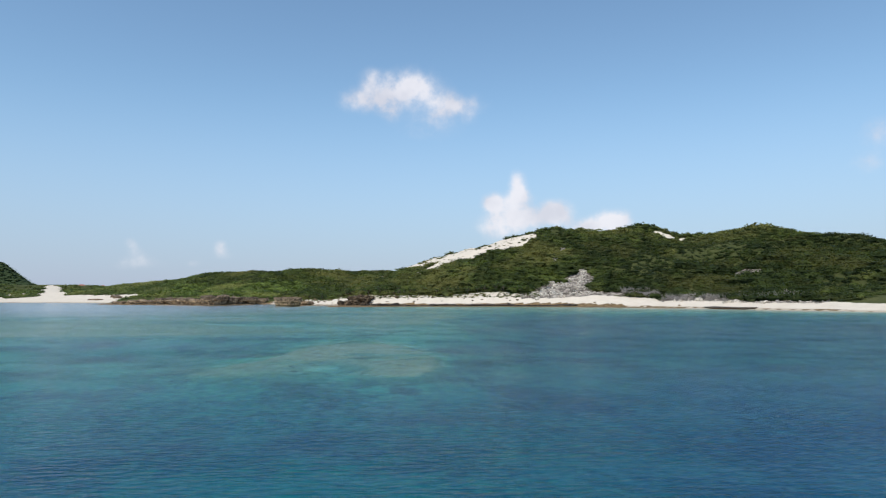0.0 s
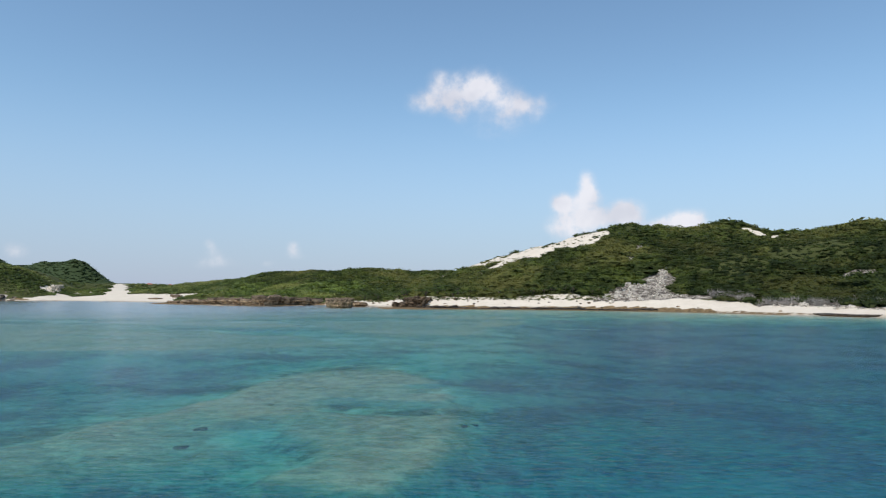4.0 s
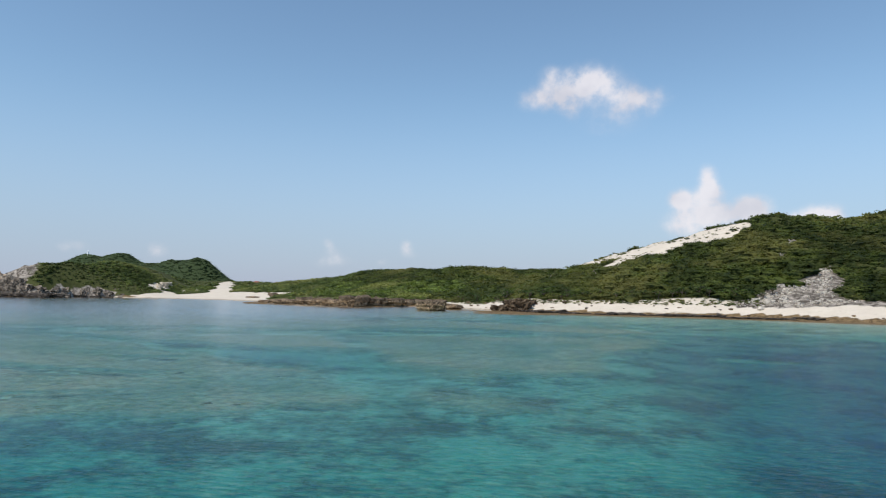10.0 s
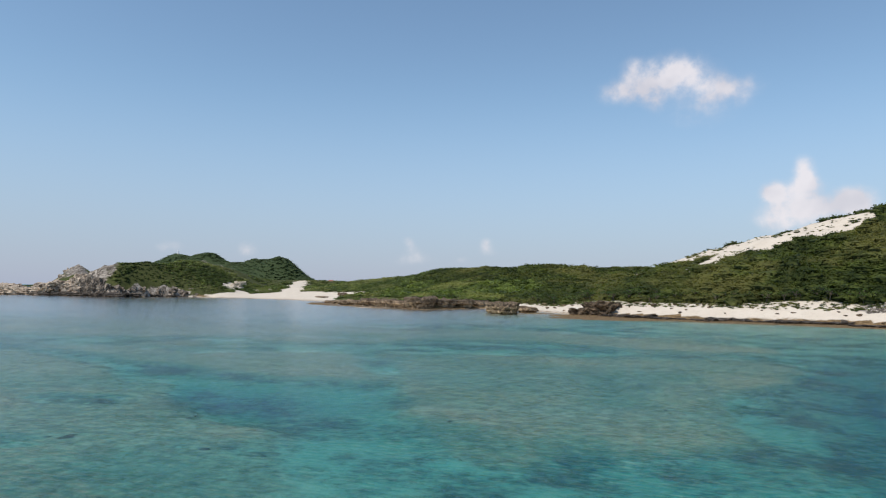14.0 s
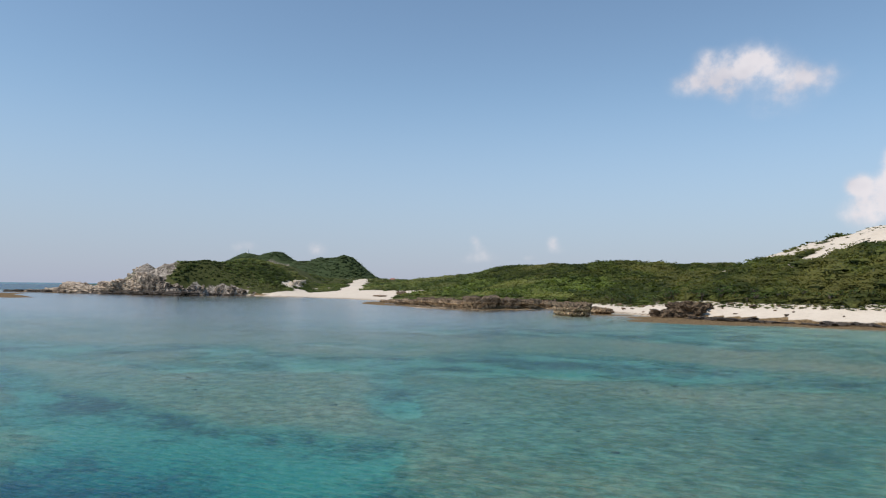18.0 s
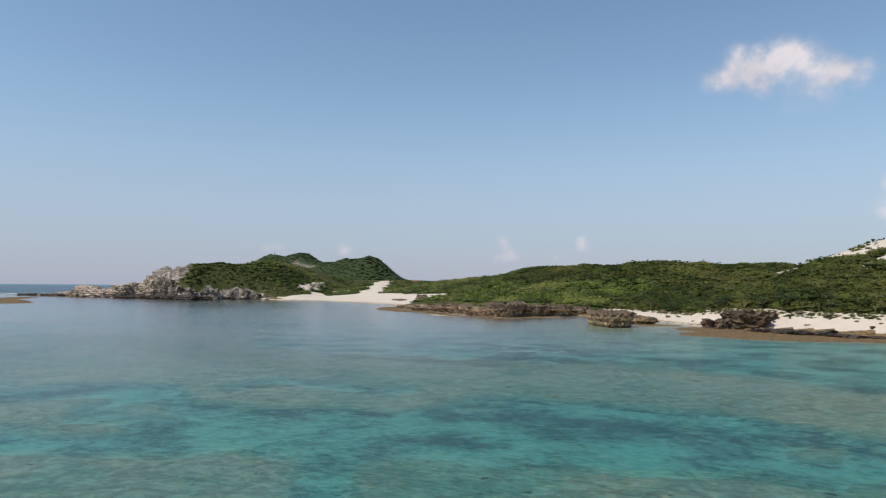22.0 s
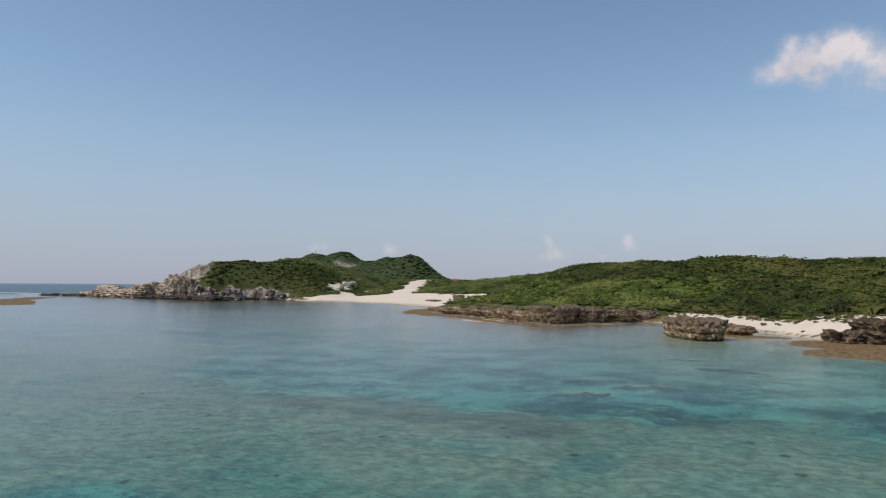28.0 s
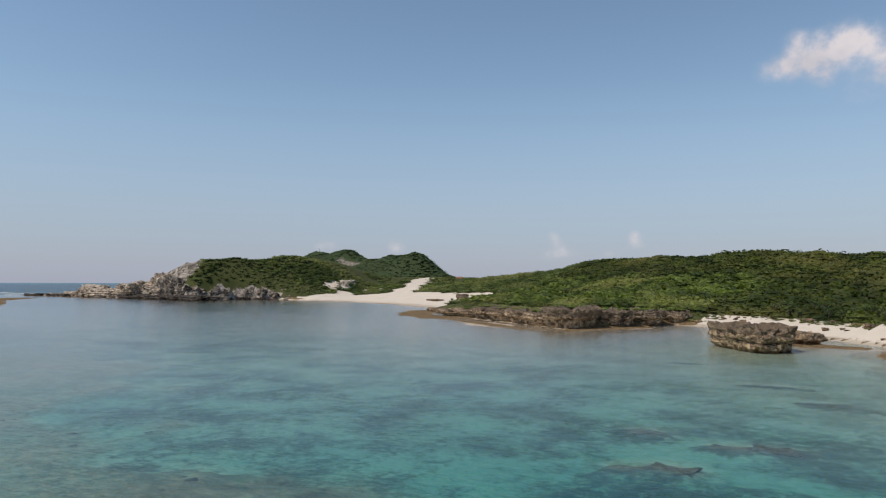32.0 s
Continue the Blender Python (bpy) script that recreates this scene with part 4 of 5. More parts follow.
def block(seed, lx, ly, lz, overhang=0.1, cracks=7, square=4.0, around=84, beds=9):
    """A flat-topped limestone block: beds of uneven reach, an overhanging crust, upright cracks and a worn foot."""
    r = random.Random(seed)
    shift = Vector((seed * 7.3, seed * 3.1, seed * 1.7))
    reach = [1 + r.uniform(-0.035, 0.035) for _ in range(beds + 1)]
    cuts = [(r.uniform(0, 2 * math.pi), r.uniform(0.02, 0.06), r.uniform(0.04, 0.13), r.uniform(0.2, 0.9)) for _ in range(cracks)]
    bm = bmesh.new()
    rings = []
    levels = [k / 30 for k in range(31)]
    for h in levels:
        wear = 0.90 - 0.10 * math.exp(-((h - 0.16) / 0.10) ** 2) + overhang * step_up(h, 0.42, 0.62) - 0.06 * step_up(h, 0.9, 1.0)
        ring = []
        for j in range(around):
            a = 2 * math.pi * j / around
            c, sn = math.cos(a), math.sin(a)
            base = (abs(c) ** square + abs(sn) ** square) ** (-1 / square)
            w = Vector((c * base * lx * 0.5, sn * base * ly * 0.5, h * lz))
            n1 = noise.fractal(w * 0.16 + shift, 1.0, 2.0, 3)
            n2 = noise.fractal(w * 0.9 + shift, 0.9, 2.1, 4)
            lie = max(h + 0.10 * n1 + 0.03 * n2, 0.0)
            edge = 1 - 0.035 * max(0.0, 1 - abs((lie * beds) % 1.0 - 0.04) / 0.2)
            k = reach[min(int(lie * beds), beds)] * edge * wear * (1 + 0.16 * n1 + 0.10 * n2)
            for at, wide, deep, high in cuts:
                off = abs((a - at + math.pi) % (2 * math.pi) - math.pi)
                if off < wide and h < high:
                    k -= deep * (1 - off / wide)
            z = lz * h * (1 + (0.16 * n1 + 0.12 * n2) * h)
            ring.append(bm.verts.new((w.x * k, w.y * k, z)))
        rings.append(ring)
    for inner in (0.8, 0.58, 0.34, 0.12):
        ring = []
        for v in rings[30]:
            p = Vector((v.co.x * inner, v.co.y * inner, lz))
            n2 = noise.fractal(p * 0.8 + shift, 0.9, 2.1, 4)
            n1 = noise.fractal(p * 0.16 + shift, 1.0, 2.0, 3)
            ring.append(bm.verts.new((p.x, p.y, lz * (1 + 0.16 * n1) + 0.9 * n2 + 0.2 * (1 - inner))))
        rings.append(ring)
    for a, b in zip(rings, rings[1:]):
        for j in range(around):
            bm.faces.new((a[j], a[(j + 1) % around], b[(j + 1) % around], b[j]))
    bm.faces.new(rings[-1])
    return bm


def step_up(v, lo, hi):
    u = min(max((v - lo) / (hi - lo), 0.0), 1.0)
    return u * u * (3 - 2 * u)


def block_rock(name, label, x, y, z, lx, ly, lz, turn, seed, mat, group="", **kw):
    ob = part(name, block(seed, lx, ly, lz, **kw), mat)
    ob.location, ob.rotation_euler = (x, y, z), (0, 0, radians(turn))
    return tagged(ob, label, "rock", group)


def rock(name, label, x, y, z, lx, ly, lz, turn, seed, mat, group="", **kw):
    ob = part(name, crag(seed, lx, ly, lz, **kw), mat)
    ob.location, ob.rotation_euler = (x, y, z), (0, 0, radians(turn))
    return tagged(ob, label, "rock", group)


block_rock("rock_outcrop", "big flat-topped weathered limestone outcrop standing in shallow water", -86.0, 377, -0.9, 19.5, 11, 5.3, -50, 2, ROCK, overhang=0.12, cracks=14, square=2.9, beds=4)
rock("rock_outcrop", "low dark rock joining the outcrop to the beach", -80, 393, -0.3, 9, 6, 3.6, -30, 3, ROCK, undercut=0.2)
rock("rock_outcrop", "dark jagged limestone outcrop on a brown reef shelf", -46.5, 383, 0.1, 12.5, 8, 6.2, -16, 5, DARK_ROCK, detail=5, undercut=0.0, rough=0.62)
rock("rock_outcrop", "low jagged rock beside the dark outcrop", -55, 381, 0.1, 6, 5, 3.2, 10, 8, DARK_ROCK, undercut=0.0, rough=0.6)
LEDGES = [(-120, 447, 10, 9, 5.6), (-126, 436, 12, 11, 5.4), (-132, 424, 13, 13, 5.4), (-138, 411, 15, 13, 6.0), (-149, 418, 16, 11, 5.4), (-158, 424, 16, 11, 5.2),
          (-168, 430, 16, 11, 4.8), (-178, 437, 17, 11, 4.6), (-189, 444, 17, 11, 4.2), (-200, 450, 16, 11, 3.4)]
for k, (x, y, lx, ly, lz) in enumerate(LEDGES):
    block_rock("rock_ledge", "undercut brown limestone ledge edging the scrub", x, y, -0.5, lx * (0.82 + 0.1 * (k % 3)), ly, lz * (0.80 + 0.07 * ((k * 5) % 4)), -30 + 14 * math.sin(2.3 * k), 11 + k, LEDGE_ROCK, "ledge rocks",
               overhang=0.16 + 0.05 * (k % 2), cracks=10, square=2.8, beds=4)

# beach rock along the water's edge
edge_pick = np.random.default_rng(21)
for k, along in enumerate(np.linspace(0.02, 0.98, 15)):
    line = [(65, 337), (35, 350), (12, 357), (-7, 359), (-27, 364), (-42, 371)]
    i = min(int(along * 5), 4)
    f = along * 5 - i
    x, y = line[i][0] + f * (line[i + 1][0] - line[i][0]), line[i][1] + f * (line[i + 1][1] - line[i][1])
    rock("beach_rock", "low dark slab of beach rock at the sand's edge", x + edge_pick.normal(), y + edge_pick.normal() * 2, -0.15, 5 + 6 * edge_pick.random(),
         2.5 + 2.5 * edge_pick.random(), 0.9 + 0.9 * edge_pick.random(), -30 + 24 * edge_pick.normal(), 40 + k, WET_ROCK, "beach rocks", detail=4, undercut=0.0, rough=0.75)
rock("pointed_rock", "dark upright rock beside the beach rock", 34, 353, 0, 1.7, 1.5, 2.6, 20, 61, WET_ROCK, detail=3, rough=0.3)
rock("beach_rock", "long low slab of dark beach rock under the hill", 117, 278, -0.2, 22, 3, 1.5, -56, 62, WET_ROCK, "beach rocks", detail=4, rough=0.35)
STONES = [(-82, 435, 2.2), (-76, 431, 1.6), (-77, 420, 1.8), (-68, 419, 2.4), (-62, 416, 1.4), (-71, 425, 1.2), (-93, 435, 1.6), (-99, 441, 2.0), (-56, 402, 1.3), (-33, 387, 1.8),
          (-26, 381, 2.2), (-18, 379, 1.3), (-88, 425, 1.1), (-112, 444, 1.8), (-65, 400, 1.0), (44, 351, 1.1), (75, 337, 1.3), (82, 331, 0.9), (107, 308, 1.2), (-150, 431, 1.2)]
for k, (x, y, r) in enumerate(STONES):
    rock("beach_stone", "small dark stone lying on the pale sand", x, y, float(ground_at(np.array([x]), np.array([y]))[0]) - 0.1, r * 1.0, r * 0.8, r * 0.55, 40 * k, 70 + k, ROCK, "beach stones", detail=3, rough=0.35)
litter = random.Random(12)
for k in range(46):
    line = [(60, 348), (30, 360), (0, 366), (-30, 374), (-55, 396), (-72, 418), (-98, 444), (-112, 452)]
    i = litter.randrange(7)
    f = litter.random()
    off = litter.uniform(-1, 7)
    x, y = line[i][0] + f * (line[i + 1][0] - line[i][0]) + off * 0.4, line[i][1] + f * (line[i + 1][1] - line[i][1]) + off
    s = litter.uniform(0.35, 1.0)
    rock("beach_stone", "small dark stone lying on the pale sand", x, y, float(ground_at(np.array([x]), np.array([y]))[0]) - 0.1 * s, s * litter.uniform(1.2, 2.4), s * 1.1, s * litter.uniform(0.5, 1.0),
         litter.uniform(0, 180), 400 + k, DARK_ROCK, "beach stones", detail=2, rough=0.4)
rock("pale_stone", "bleached white boulder on top of the ledge", -128, 429, 4.2, 1.7, 1.3, 1.1, 12, 99, SCAR_ROCK, detail=3)
crumble = random.Random(77)
for k in range(16):
    f = k / 15
    x, y = -147 + 26 * f + crumble.uniform(-2, 2), 432 + 24 * f + crumble.uniform(-1.5, 1.5)
    s = crumble.uniform(0.5, 1.3)
    rock("bluff_rock", "tan crumbling sandstone under the scrub edge", x, y, float(ground_at(np.array([x]), np.array([y]))[0]) - 0.3, s * 2.4, s * 1.4, s, crumble.uniform(-50, 10), 110 + k, SANDSTONE, "bluff rocks", detail=3, undercut=0.0, rough=0.5)
for k, (x, y, lx, ly, lz) in enumerate(SUNKEN):
    rock("sunken_rock", "dark coral rock under shallow turquoise water", x, y, -0.85, lx * 0.7, ly * 0.6, 0.85 * lz, 8 * math.sin(3 * k), 130 + k, REEF_ROCK, "sunken rocks", detail=4, rough=0.6)

# rocky headland: dark wet foot and pale layered boulders
for k in range(12):
    f = k / 11
    x, y = -444 - 220 * f, 514 + 4 * f + 10 * math.sin(3.1 * f)
    rock("shore_rock", "dark wet rock along the foot of the headland", x, y, -0.8, 30, 13, 5.0 - 1.5 * f, -4, 150 + k, WET_ROCK, "headland foot rocks", detail=4, undercut=0.1, rough=0.45)
PALE = [(-590, 527, 36, 16, 12.5, 6), (-612, 524, 26, 14, 7, -10), (-566, 528, 34, 18, 9.5, 5), (-546, 530, 34, 20, 14, -14), (-528, 532, 32, 20, 17, 8), (-512, 533, 30, 20, 20, -8),
        (-499, 534, 24, 18, 23, 10), (-488, 528, 18, 14, 17, -16), (-777, 751, 26, 20, 36, 0), (-750, 728, 34, 24, 24, 12), (-448, 534, 16, 8, 5, -20), (-640, 520, 24, 10, 4.5, 0),
        (-486, 525, 22, 12, 20, 6), (-473, 523, 16, 10, 13, -20), (-497, 529, 20, 12, 24, 12), (-466, 530, 12, 9, 11, -40)]
for k, (x, y, lx, ly, lz, turn) in enumerate(PALE):
    rock("headland_boulder", "pale layered rock mass of the headland", x, y, -1.5, lx, ly, lz, turn, 180 + k, CLIFF_ROCK if x > -492 else HEAD_ROCK, "headland boulders", detail=5, flat=0.2, undercut=0.0, rough=0.38, layers=0.05)

COVE = [(-461, 522, 14, 9, 5), (-456, 532, 12, 8, 4.5), (-451, 542, 13, 8, 5), (-444, 550, 12, 7, 4.5), (-435, 556, 13, 7, 4), (-424, 559, 12, 6, 3), (-414, 562, 9, 5, 2)]
for k, (x, y, lx, ly, lz) in enumerate(COVE):
    rock("shore_rock", "dark wet rock along the foot of the headland", x, y, -0.8, lx, ly, lz * 0.7, -35, 210 + k, WET_ROCK, "headland foot rocks", detail=4, undercut=0.1, rough=0.5)
    for j, (back, up) in enumerate(((0, 2.0), (6, 2.7))):
        rock("cliff_rock", "grey-brown broken rock below the green slope", x - 4 - back, y + 5 + 0.8 * back, 0.0, lx * 1.25, ly * 1.1, lz * up, -25 + 20 * math.sin(5 * k + j), 230 + 9 * k + j, CLIFF_ROCK, "cliff rocks",
             detail=4, flat=0.2, undercut=0.0, rough=0.62, layers=0.07)
SAND_BLUFFS = [(-425, 626, 9, 5, 5), (-431, 640, 10, 6, 5.5), (-437, 655, 9, 5, 4.5), (-412, 606, 8, 4, 3), (-409, 640, 7, 4, 3.2), (-402, 652, 6, 4, 2.6), (-396, 628, 6, 3, 2.2)]
for k, (x, y, lx, ly, lz) in enumerate(SAND_BLUFFS):
    rock("sand_bluff", "pale eroded sandstone bluff above the beach", x, y, float(ground_at(np.array([x]), np.array([y]))[0]) - 0.8, lx, ly, lz, -30, 250 + k, SANDSTONE, "sand bluffs", detail=4, undercut=0.0, rough=0.45)
for k, (x, y, lx, ly, lz) in enumerate([(-284, 556, 14, 5, 1.5), (-276, 572, 9, 5, 2.2), (-268, 560, 9, 4, 2.0), (-222, 470, 14, 6, 2.2)]):
    rock("rock_ledge", "undercut brown limestone ledge edging the scrub", x, y, float(ground_at(np.array([x]), np.array([y]))[0]) - 0.3, lx, ly, lz, -35, 270 + k, ROCK, "ledge rocks", detail=4, undercut=0.0, rough=0.45)

# rubble under the scar on the hillside
tip = random.Random(31)
lump = [np.array([v.co for v in crag(300 + s, 2, 1.7, 1.5, detail=2, undercut=0.0, rough=0.4).verts]) for s in range(3)]
bm = crag(300, 2, 1.7, 1.5, detail=2)
lump_faces = np.array([[v.index for v in f.verts] for f in bm.faces])
bm.free()
SLOPES = [((82, 398), (72, 364), 1.2, 5), ((70, 374), (46, 362), 1.6, 4), ((44, 362), (80, 352), 3, 3), ((100, 340), (150, 268), 3, 3), ((67, 409), (69, 416), 1.5, 1.5)]
sx_, sy2, sr = [], [], []
for k in range(1100):
    a, b, w0, w1 = SLOPES[tip.choice((0, 0, 1, 1, 2, 2, 3, 3, 4))]
    f = tip.random() ** 0.7
    w = w0 + f * (w1 - w0)
    sx_.append(a[0] + f * (b[0] - a[0]) + tip.gauss(0, 0.6) * w)
    sy2.append(a[1] + f * (b[1] - a[1]) + tip.gauss(0, 0.6) * w)
    sr.append(0.12 + 0.55 * tip.random() ** 3)
sx_, sy2, sr = np.array(sx_), np.array(sy2), np.array(sr)
dry = inland(sx_, sy2) > 5
scatter("scree", "pale broken stones fallen below the bare scar", np.stack([sx_, sy2, ground_at(sx_, sy2) - 0.15], 1)[dry], sr[dry], [(c, lump_faces) for c in lump], SCAR_ROCK, 1.0, "stones", False)
for k in range(26):
    f = tip.random()
    a, b, w0, w1 = SLOPES[k % 4]
    x, y = a[0] + f * (b[0] - a[0]) + tip.gauss(0, 2.5), a[1] + f * (b[1] - a[1]) + tip.gauss(0, 2.5)
    s = tip.uniform(1.2, 2.6)
    rock("scar_boulder", "pale angular boulder at the foot of the scar", x, y, float(ground_at(np.array([x]), np.array([y]))[0]) - 0.35 * s, s * 1.4, s * 1.1, s, tip.uniform(0, 180), 310 + k, SCAR_ROCK, "scar boulders", detail=3, undercut=0.0, rough=0.45)


# ---- pandanus trees along the beach ----
def tube(bm, a, b, ra, rb, sides=6):
    a, b = Vector(a), Vector(b)
    n = (b - a).normalized()
    u = n.orthogonal().normalized()
    w = n.cross(u)
    rings = []
    for c, r in ((a, ra), (b, rb)):
        rings.append([bm.verts.new(c + (u * math.cos(2 * math.pi * i / sides) + w * math.sin(2 * math.pi * i / sides)) * r) for i in range(sides)])
    for i in range(sides):
        bm.faces.new((rings[0][i], rings[0][(i + 1) % sides], rings[1][(i + 1) % sides], rings[1][i]))
    bm.faces.new(rings[1])


def pandanus(seed):
    r = random.Random(seed)
    tree = new("pandanus_tree")
    wood, leaves = bmesh.new(), bmesh.new()
    fork = Vector((r.uniform(-0.2, 0.2), r.uniform(-0.2, 0.2), r.uniform(1.0, 1.5)))
    tube(wood, (0, 0, -0.3), fork, 0.16, 0.12)
    for k in range(9):
        a = k * 0.7 + r.uniform(-0.4, 0.4)
        tip = fork + Vector((math.cos(a) * r.uniform(0.4, 1.6), math.sin(a) * r.uniform(0.4, 1.6), r.uniform(0.2, 1.7)))
        tube(wood, fork, tip, 0.09, 0.06, 5)
        for j in range(15):
            b = j * 2.4 + r.uniform(-0.3, 0.3)
            lift = r.uniform(-0.1, 0.9)
            way = Vector((math.cos(b), math.sin(b), lift)).normalized()
            side = way.cross(Vector((0, 0, 1))).normalized() * r.uniform(0.06, 0.11)
            l = r.uniform(0.7, 1.1)
            p0, p1, p2 = tip, tip + way * l * 0.6, tip + way * l - Vector((0, 0, l * r.uniform(0.2, 0.5)))
            v = [leaves.verts.new(c) for c in (p0 - side * 0.6, p0 + side * 0.6, p1 + side, p1 - side, p2)]
            leaves.faces.new((v[0], v[1], v[2], v[3]))
            leaves.faces.new((v[3], v[2], v[4]))
    part("trunk", wood, BARK, tree)
    part("crown", leaves, PANDAN, tree)
    return tagged(tree, "spiky grey-green pandanus at the edge of the beach", "tree", "pandanus along the beach")


kinds = [pandanus(s) for s in range(5)]
pick = random.Random(8)
fringe = [(99, 332), (76, 349), (54, 363), (34, 370), (12, 377), (-6, 380), (-24, 385), (-41, 396), (-56, 411), (-71, 430), (-95, 453)]
count = 0
for a, b in zip(fringe, fringe[1:]):
    if b[0] > 40:
        continue
    n = int(math.hypot(b[0] - a[0], b[1] - a[1]) / 2.3)
    for k in range(n):
        f = (k + pick.random()) / n
        off = pick.uniform(-1.0, 5.5)
        x, y = a[0] + f * (b[0] - a[0]) + off * 0.45, a[1] + f * (b[1] - a[1]) + off
        m = pose(x, y, float(ground_at(np.array([x]), np.array([y]))[0]), 0, 0, pick.uniform(0, 360)) @ Matrix.Diagonal((*[pick.uniform(0.8, 1.35)] * 3, 1))
        if count < 5:
            kinds[count].matrix_world = m
        else:
            one = copy_thing(kinds[count % 5], m.normalized())
            one.matrix_basis = m
        count += 1

# grass at the back of the beach, dead brush below the hill, coral heads on the reef
gx, gy, crest_tufts = [], [], []
for a, b in zip(fringe, fringe[1:]):
    if b[0] > 40:
        continue
    for k in range(110):
        f, off = pick.random(), pick.uniform(-6.0, 1.5)
        gx.append(a[0] + f * (b[0] - a[0]) + off * 0.45)
        gy.append(a[1] + f * (b[1] - a[1]) + off)
for k in range(3600):
    x, y = pick.uniform(-216, -106), pick.uniform(410, 500)
    gx.append(x)
    gy.append(y)
gx, gy = np.array(gx), np.array(gy)
away = inland(gx, gy)
meadow = (np.hypot((gx + 158) / 1.6, gy - 484) < 10) | (away < 20)
open_ground = np.where((gx < -106) & (gy > 400), meadow & (away > 4.0), away > 3)
gx, gy = gx[open_ground], gy[open_ground]
for line, wide in SAND[:8]:
    for k in range(26):
        f = rng.random()
        gx = np.append(gx, line[0][0] + f * (line[-1][0] - line[0][0]) + rng.normal() * wide * 0.6)
        gy = np.append(gy, line[0][1] + f * (line[-1][1] - line[0][1]) + rng.normal() * wide * 0.6)
for k, (x, y, lx, ly, lz) in enumerate(LEDGES):
    tufts = 46
    a, far = rng.random(tufts) * 6.28, 0.42 * np.sqrt(rng.random(tufts))
    turn = radians(-30 + 14 * math.sin(2.3 * k))
    ex, ey = np.cos(a) * far * lx * 0.85, np.sin(a) * far * ly
    crest_tufts.append(np.stack([x + ex * math.cos(turn) - ey * math.sin(turn) - 0.5, y + ex * math.sin(turn) + ey * math.cos(turn) + 1.2, np.full(tufts, lz * (0.80 + 0.07 * ((k * 5) % 4)) - 0.2)], 1))
on_ledges = np.concatenate(crest_tufts)
scatter("ledge_grass", "bright green creepers spilling over the limestone ledge", on_ledges, 0.7 + 0.8 * rng.random(len(on_ledges)), MID_DOMES, LEDGE_GREEN, 0.5, "grass")
scatter("beach_grass", "bright green creepers and grass at the top of the beach", np.stack([gx, gy, ground_at(gx, gy)], 1), 0.5 + 0.7 * rng.random(len(gx)), MID_DOMES, GRASS, 0.55, "grass")


tuft_x, tuft_y = [], []
for k in range(26):
    line, wide = SAND[rng.integers(0, 8)]
    f = rng.random()
    cx, cy = line[0][0] + f * (line[-1][0] - line[0][0]) + rng.normal() * wide * 0.55, line[0][1] + f * (line[-1][1] - line[0][1]) + rng.normal() * wide * 0.55
    n = rng.integers(3, 9)
    tuft_x += list(cx + rng.normal(size=n) * 2.6)
    tuft_y += list(cy + rng.normal(size=n) * 1.2)
tuft_x, tuft_y = np.array(tuft_x), np.array(tuft_y)
scatter("dune_scrub", "scattered low clumps of green scrub on the bare dune", np.stack([tuft_x, tuft_y, ground_at(tuft_x, tuft_y)], 1), 0.8 + 1.0 * rng.random(len(tuft_x)), NEAR_DOMES, LEAF_DARK, 0.7)


def twig_dome(seed):
    r = np.random.default_rng(seed)
    co, tri = [], []
    for k in range(26):
        a, u = r.random() * 2 * np.pi, 0.15 + 0.8 * r.random()
        n = np.array([np.cos(a) * np.sqrt(1 - u * u), np.sin(a) * np.sqrt(1 - u * u), u])
        for j in range(3):
            tip = n * (0.7 + 0.4 * r.random()) + r.normal(size=3) * 0.22
            s = np.cross(n, r.normal(size=3)) * 0.035
            i = len(co)
            co += [n * 0.1 * j - s, n * 0.1 * j + s, tip]
            tri.append((i, i + 1, i + 2))
    return np.array(co), np.array(tri)


bx = 92 + 62 * rng.random(260)
by = 345 - (bx - 92) * 1.1 + rng.normal(size=260) * 4 + 5
scatter("dead_brush", "grey leafless brush at the foot of the hill", np.stack([bx, by, ground_at(bx, by)], 1), 1.6 + 1.2 * rng.random(260), [twig_dome(s) for s in range(4)], DRY, 0.9, "brush")
cx, cy = rng.uniform(-190, 20, 5000), rng.uniform(40, 360, 5000)
sel = (platform(cx, cy) > 0.45) & (inland(cx, cy) < -8) & (ground_at(cx, cy) < -0.2)
cx, cy = cx[sel], cy[sel]
scatter("coral_heads", "brown coral heads on the shallow reef flat", np.stack([cx, cy, ground_at(cx, cy) - 0.12], 1), 0.2 + 0.4 * rng.random(len(cx)) ** 2, [leaf_dome(120 + s, 0, 1, 0.5) for s in range(5)], REEF_ROCK, 0.5, "coral")


# ---- buildings ----
def box(bm, x0, x1, y0, y1, z0, z1):
    m = Matrix.Translation(((x0 + x1) / 2, (y0 + y1) / 2, (z0 + z1) / 2)) @ Matrix.Diagonal((x1 - x0, y1 - y0, z1 - z0, 1))
    bmesh.ops.create_cube(bm, size=1.0, matrix=m)
    return bm


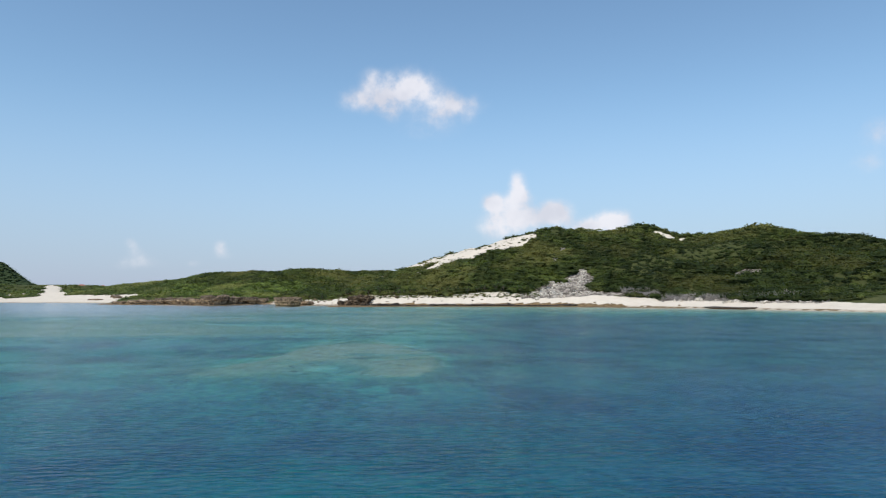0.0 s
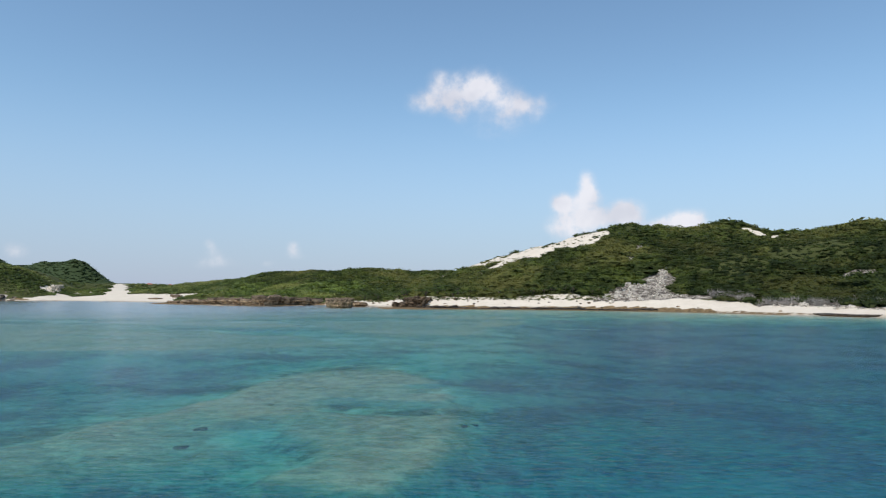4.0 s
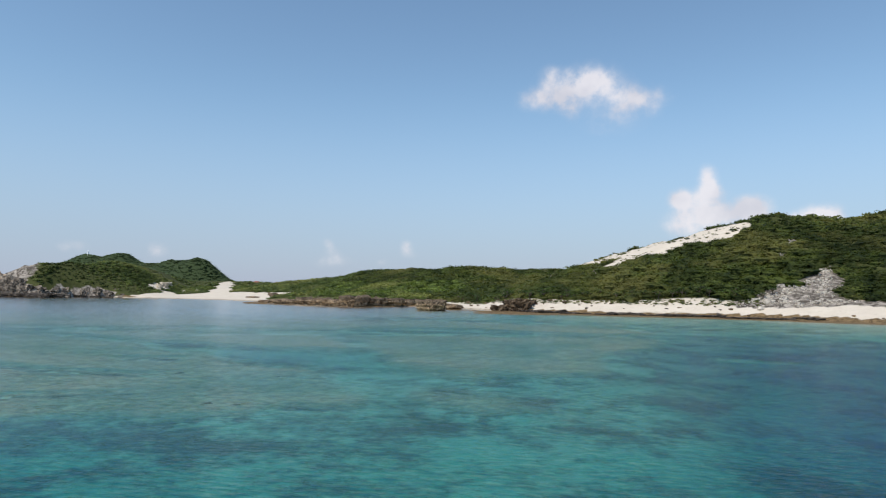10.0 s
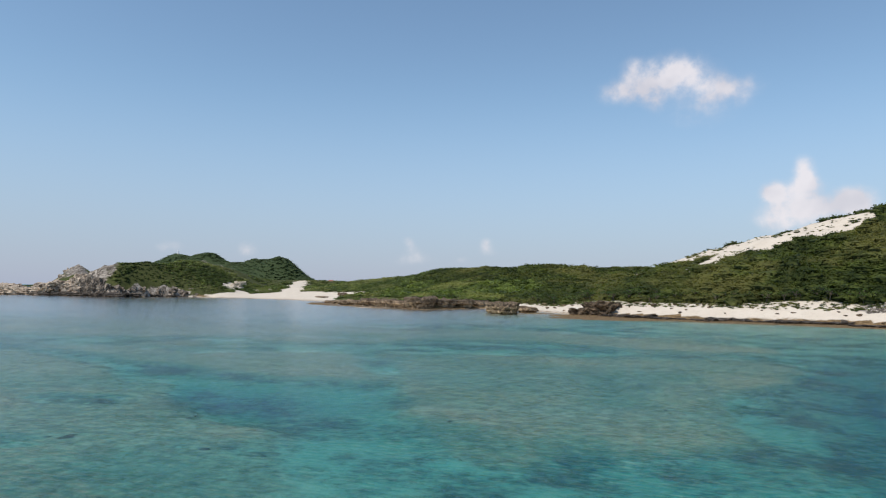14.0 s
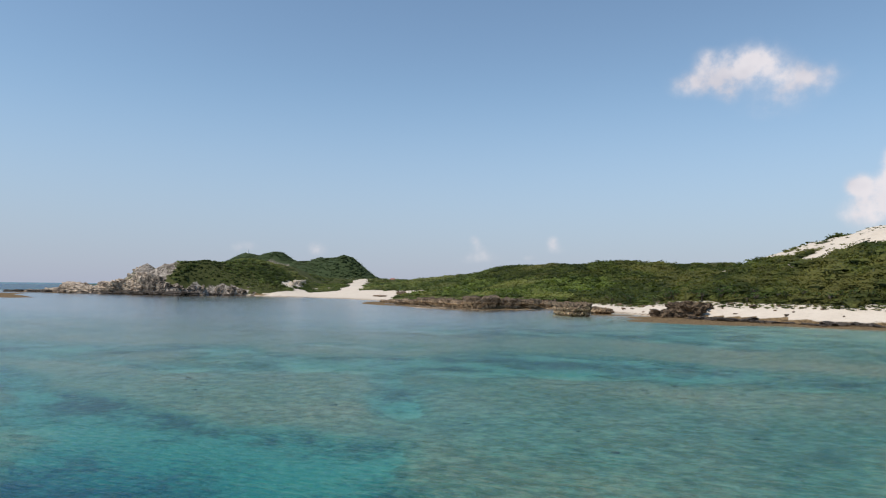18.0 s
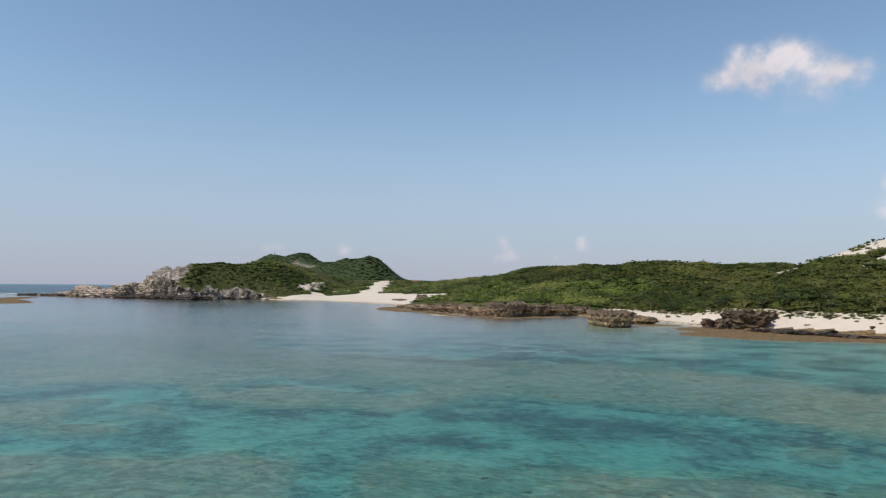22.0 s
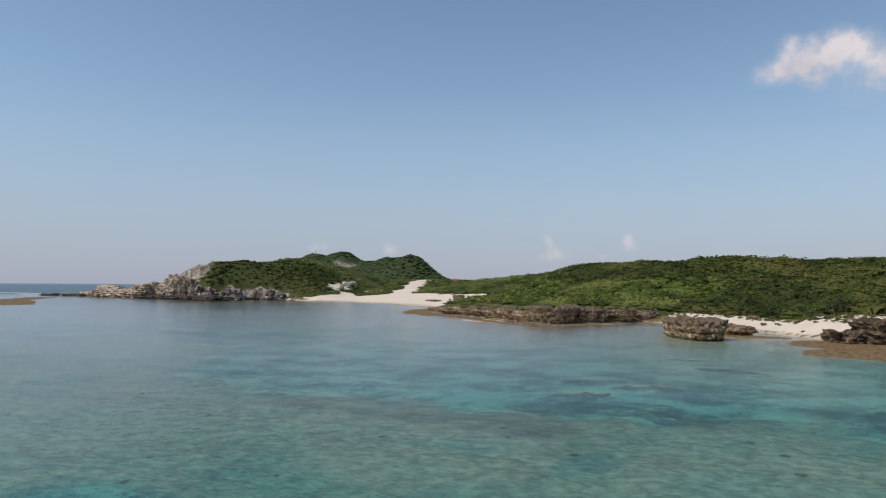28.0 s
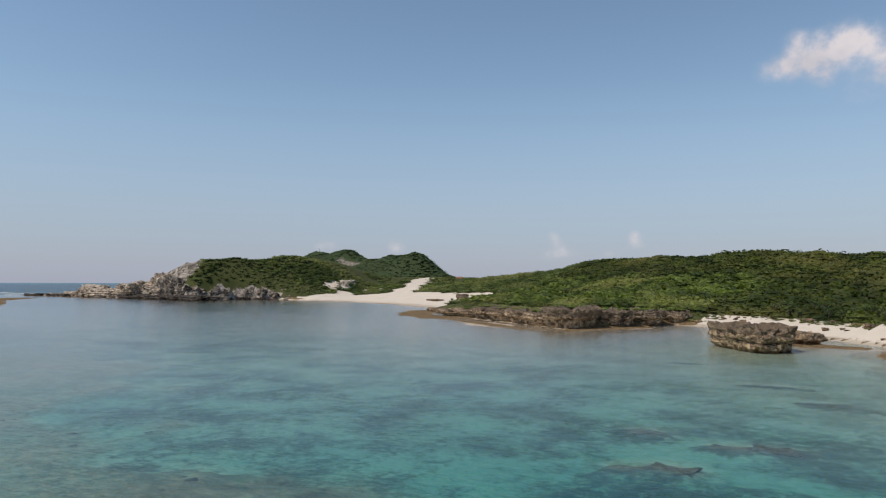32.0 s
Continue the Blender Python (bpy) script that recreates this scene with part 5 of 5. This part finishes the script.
def house(x, y, turn, w):
    z = float(ground_at(np.array([x]), np.array([y]))[0])
    ob = new("house")
    ob.matrix_world = pose(x, y, z - 0.3, 0, 0, turn)
    part("wall", box(bmesh.new(), -w / 2, w / 2, -4, 4, 0, 3.0), WHITE, ob, "white plastered wall")
    bm = bmesh.new()
    v = [bm.verts.new(c) for c in ((-w / 2 - 0.8, -4.8, 2.9), (w / 2 + 0.8, -4.8, 2.9), (w / 2 + 0.8, 4.8, 2.9), (-w / 2 - 0.8, 4.8, 2.9), (-w / 2 + 3, 0, 5.0), (w / 2 - 3, 0, 5.0))]
    for f in ((0, 1, 5, 4), (1, 2, 5), (2, 3, 4, 5), (3, 0, 4), (3, 2, 1, 0)):
        bm.faces.new([v[i] for i in f])
    part("roof", bm, ROOF, ob, "hipped red tile roof")
    for k in (-1, 1):
        part("window", box(bmesh.new(), k * w * 0.28 - 0.8, k * w * 0.28 + 0.8, -4.08, -3.9, 1.1, 2.2), GLASS, ob, "dark window")
    part("door", box(bmesh.new(), -0.6, 0.6, -4.08, -3.9, 0.3, 2.3), BARK, ob, "brown door")
    return tagged(ob, "small white house with a red tile roof behind the dunes", "house", "houses on the saddle")


house(-440, 826, 30, 10)
house(-428, 854, 24, 8)

light = new("lighthouse")
lz = float(ground_at(np.array([-1538.0]), np.array([1739.0]))[0])
light.location = (-1538, 1739, lz + 1)
for name, low, high, wide, narrow in (("tower", -2, 7.0, 2.5, 1.9), ("gallery", 6.9, 7.5, 2.5, 2.5), ("lantern", 7.4, 9.2, 1.5, 1.5), ("dome", 9.2, 10.4, 1.8, 0.2)):
    bm = bmesh.new()
    bmesh.ops.create_cone(bm, cap_ends=True, segments=18, radius1=wide, radius2=narrow, depth=high - low, matrix=Matrix.Translation((0, 0, (low + high) / 2)))
    part(name, bm, TOWER, light)
tagged(light, "small white lighthouse on the distant hilltop", "lighthouse")

# surf on the outer reef
fx = np.concatenate([rng.uniform(-860, -770, 160), rng.uniform(-720, -680, 60)])
fy = np.concatenate([560 + rng.normal(size=160) * 2.5, 515 + rng.normal(size=60) * 2])
scatter("surf", "thin white line of breaking surf on the outer reef", np.stack([fx, fy, np.zeros_like(fx)], 1), 0.8 + 1.2 * rng.random(220), [leaf_dome(140, 0, 1, 0.4)], FOAM, 0.4, "surf")
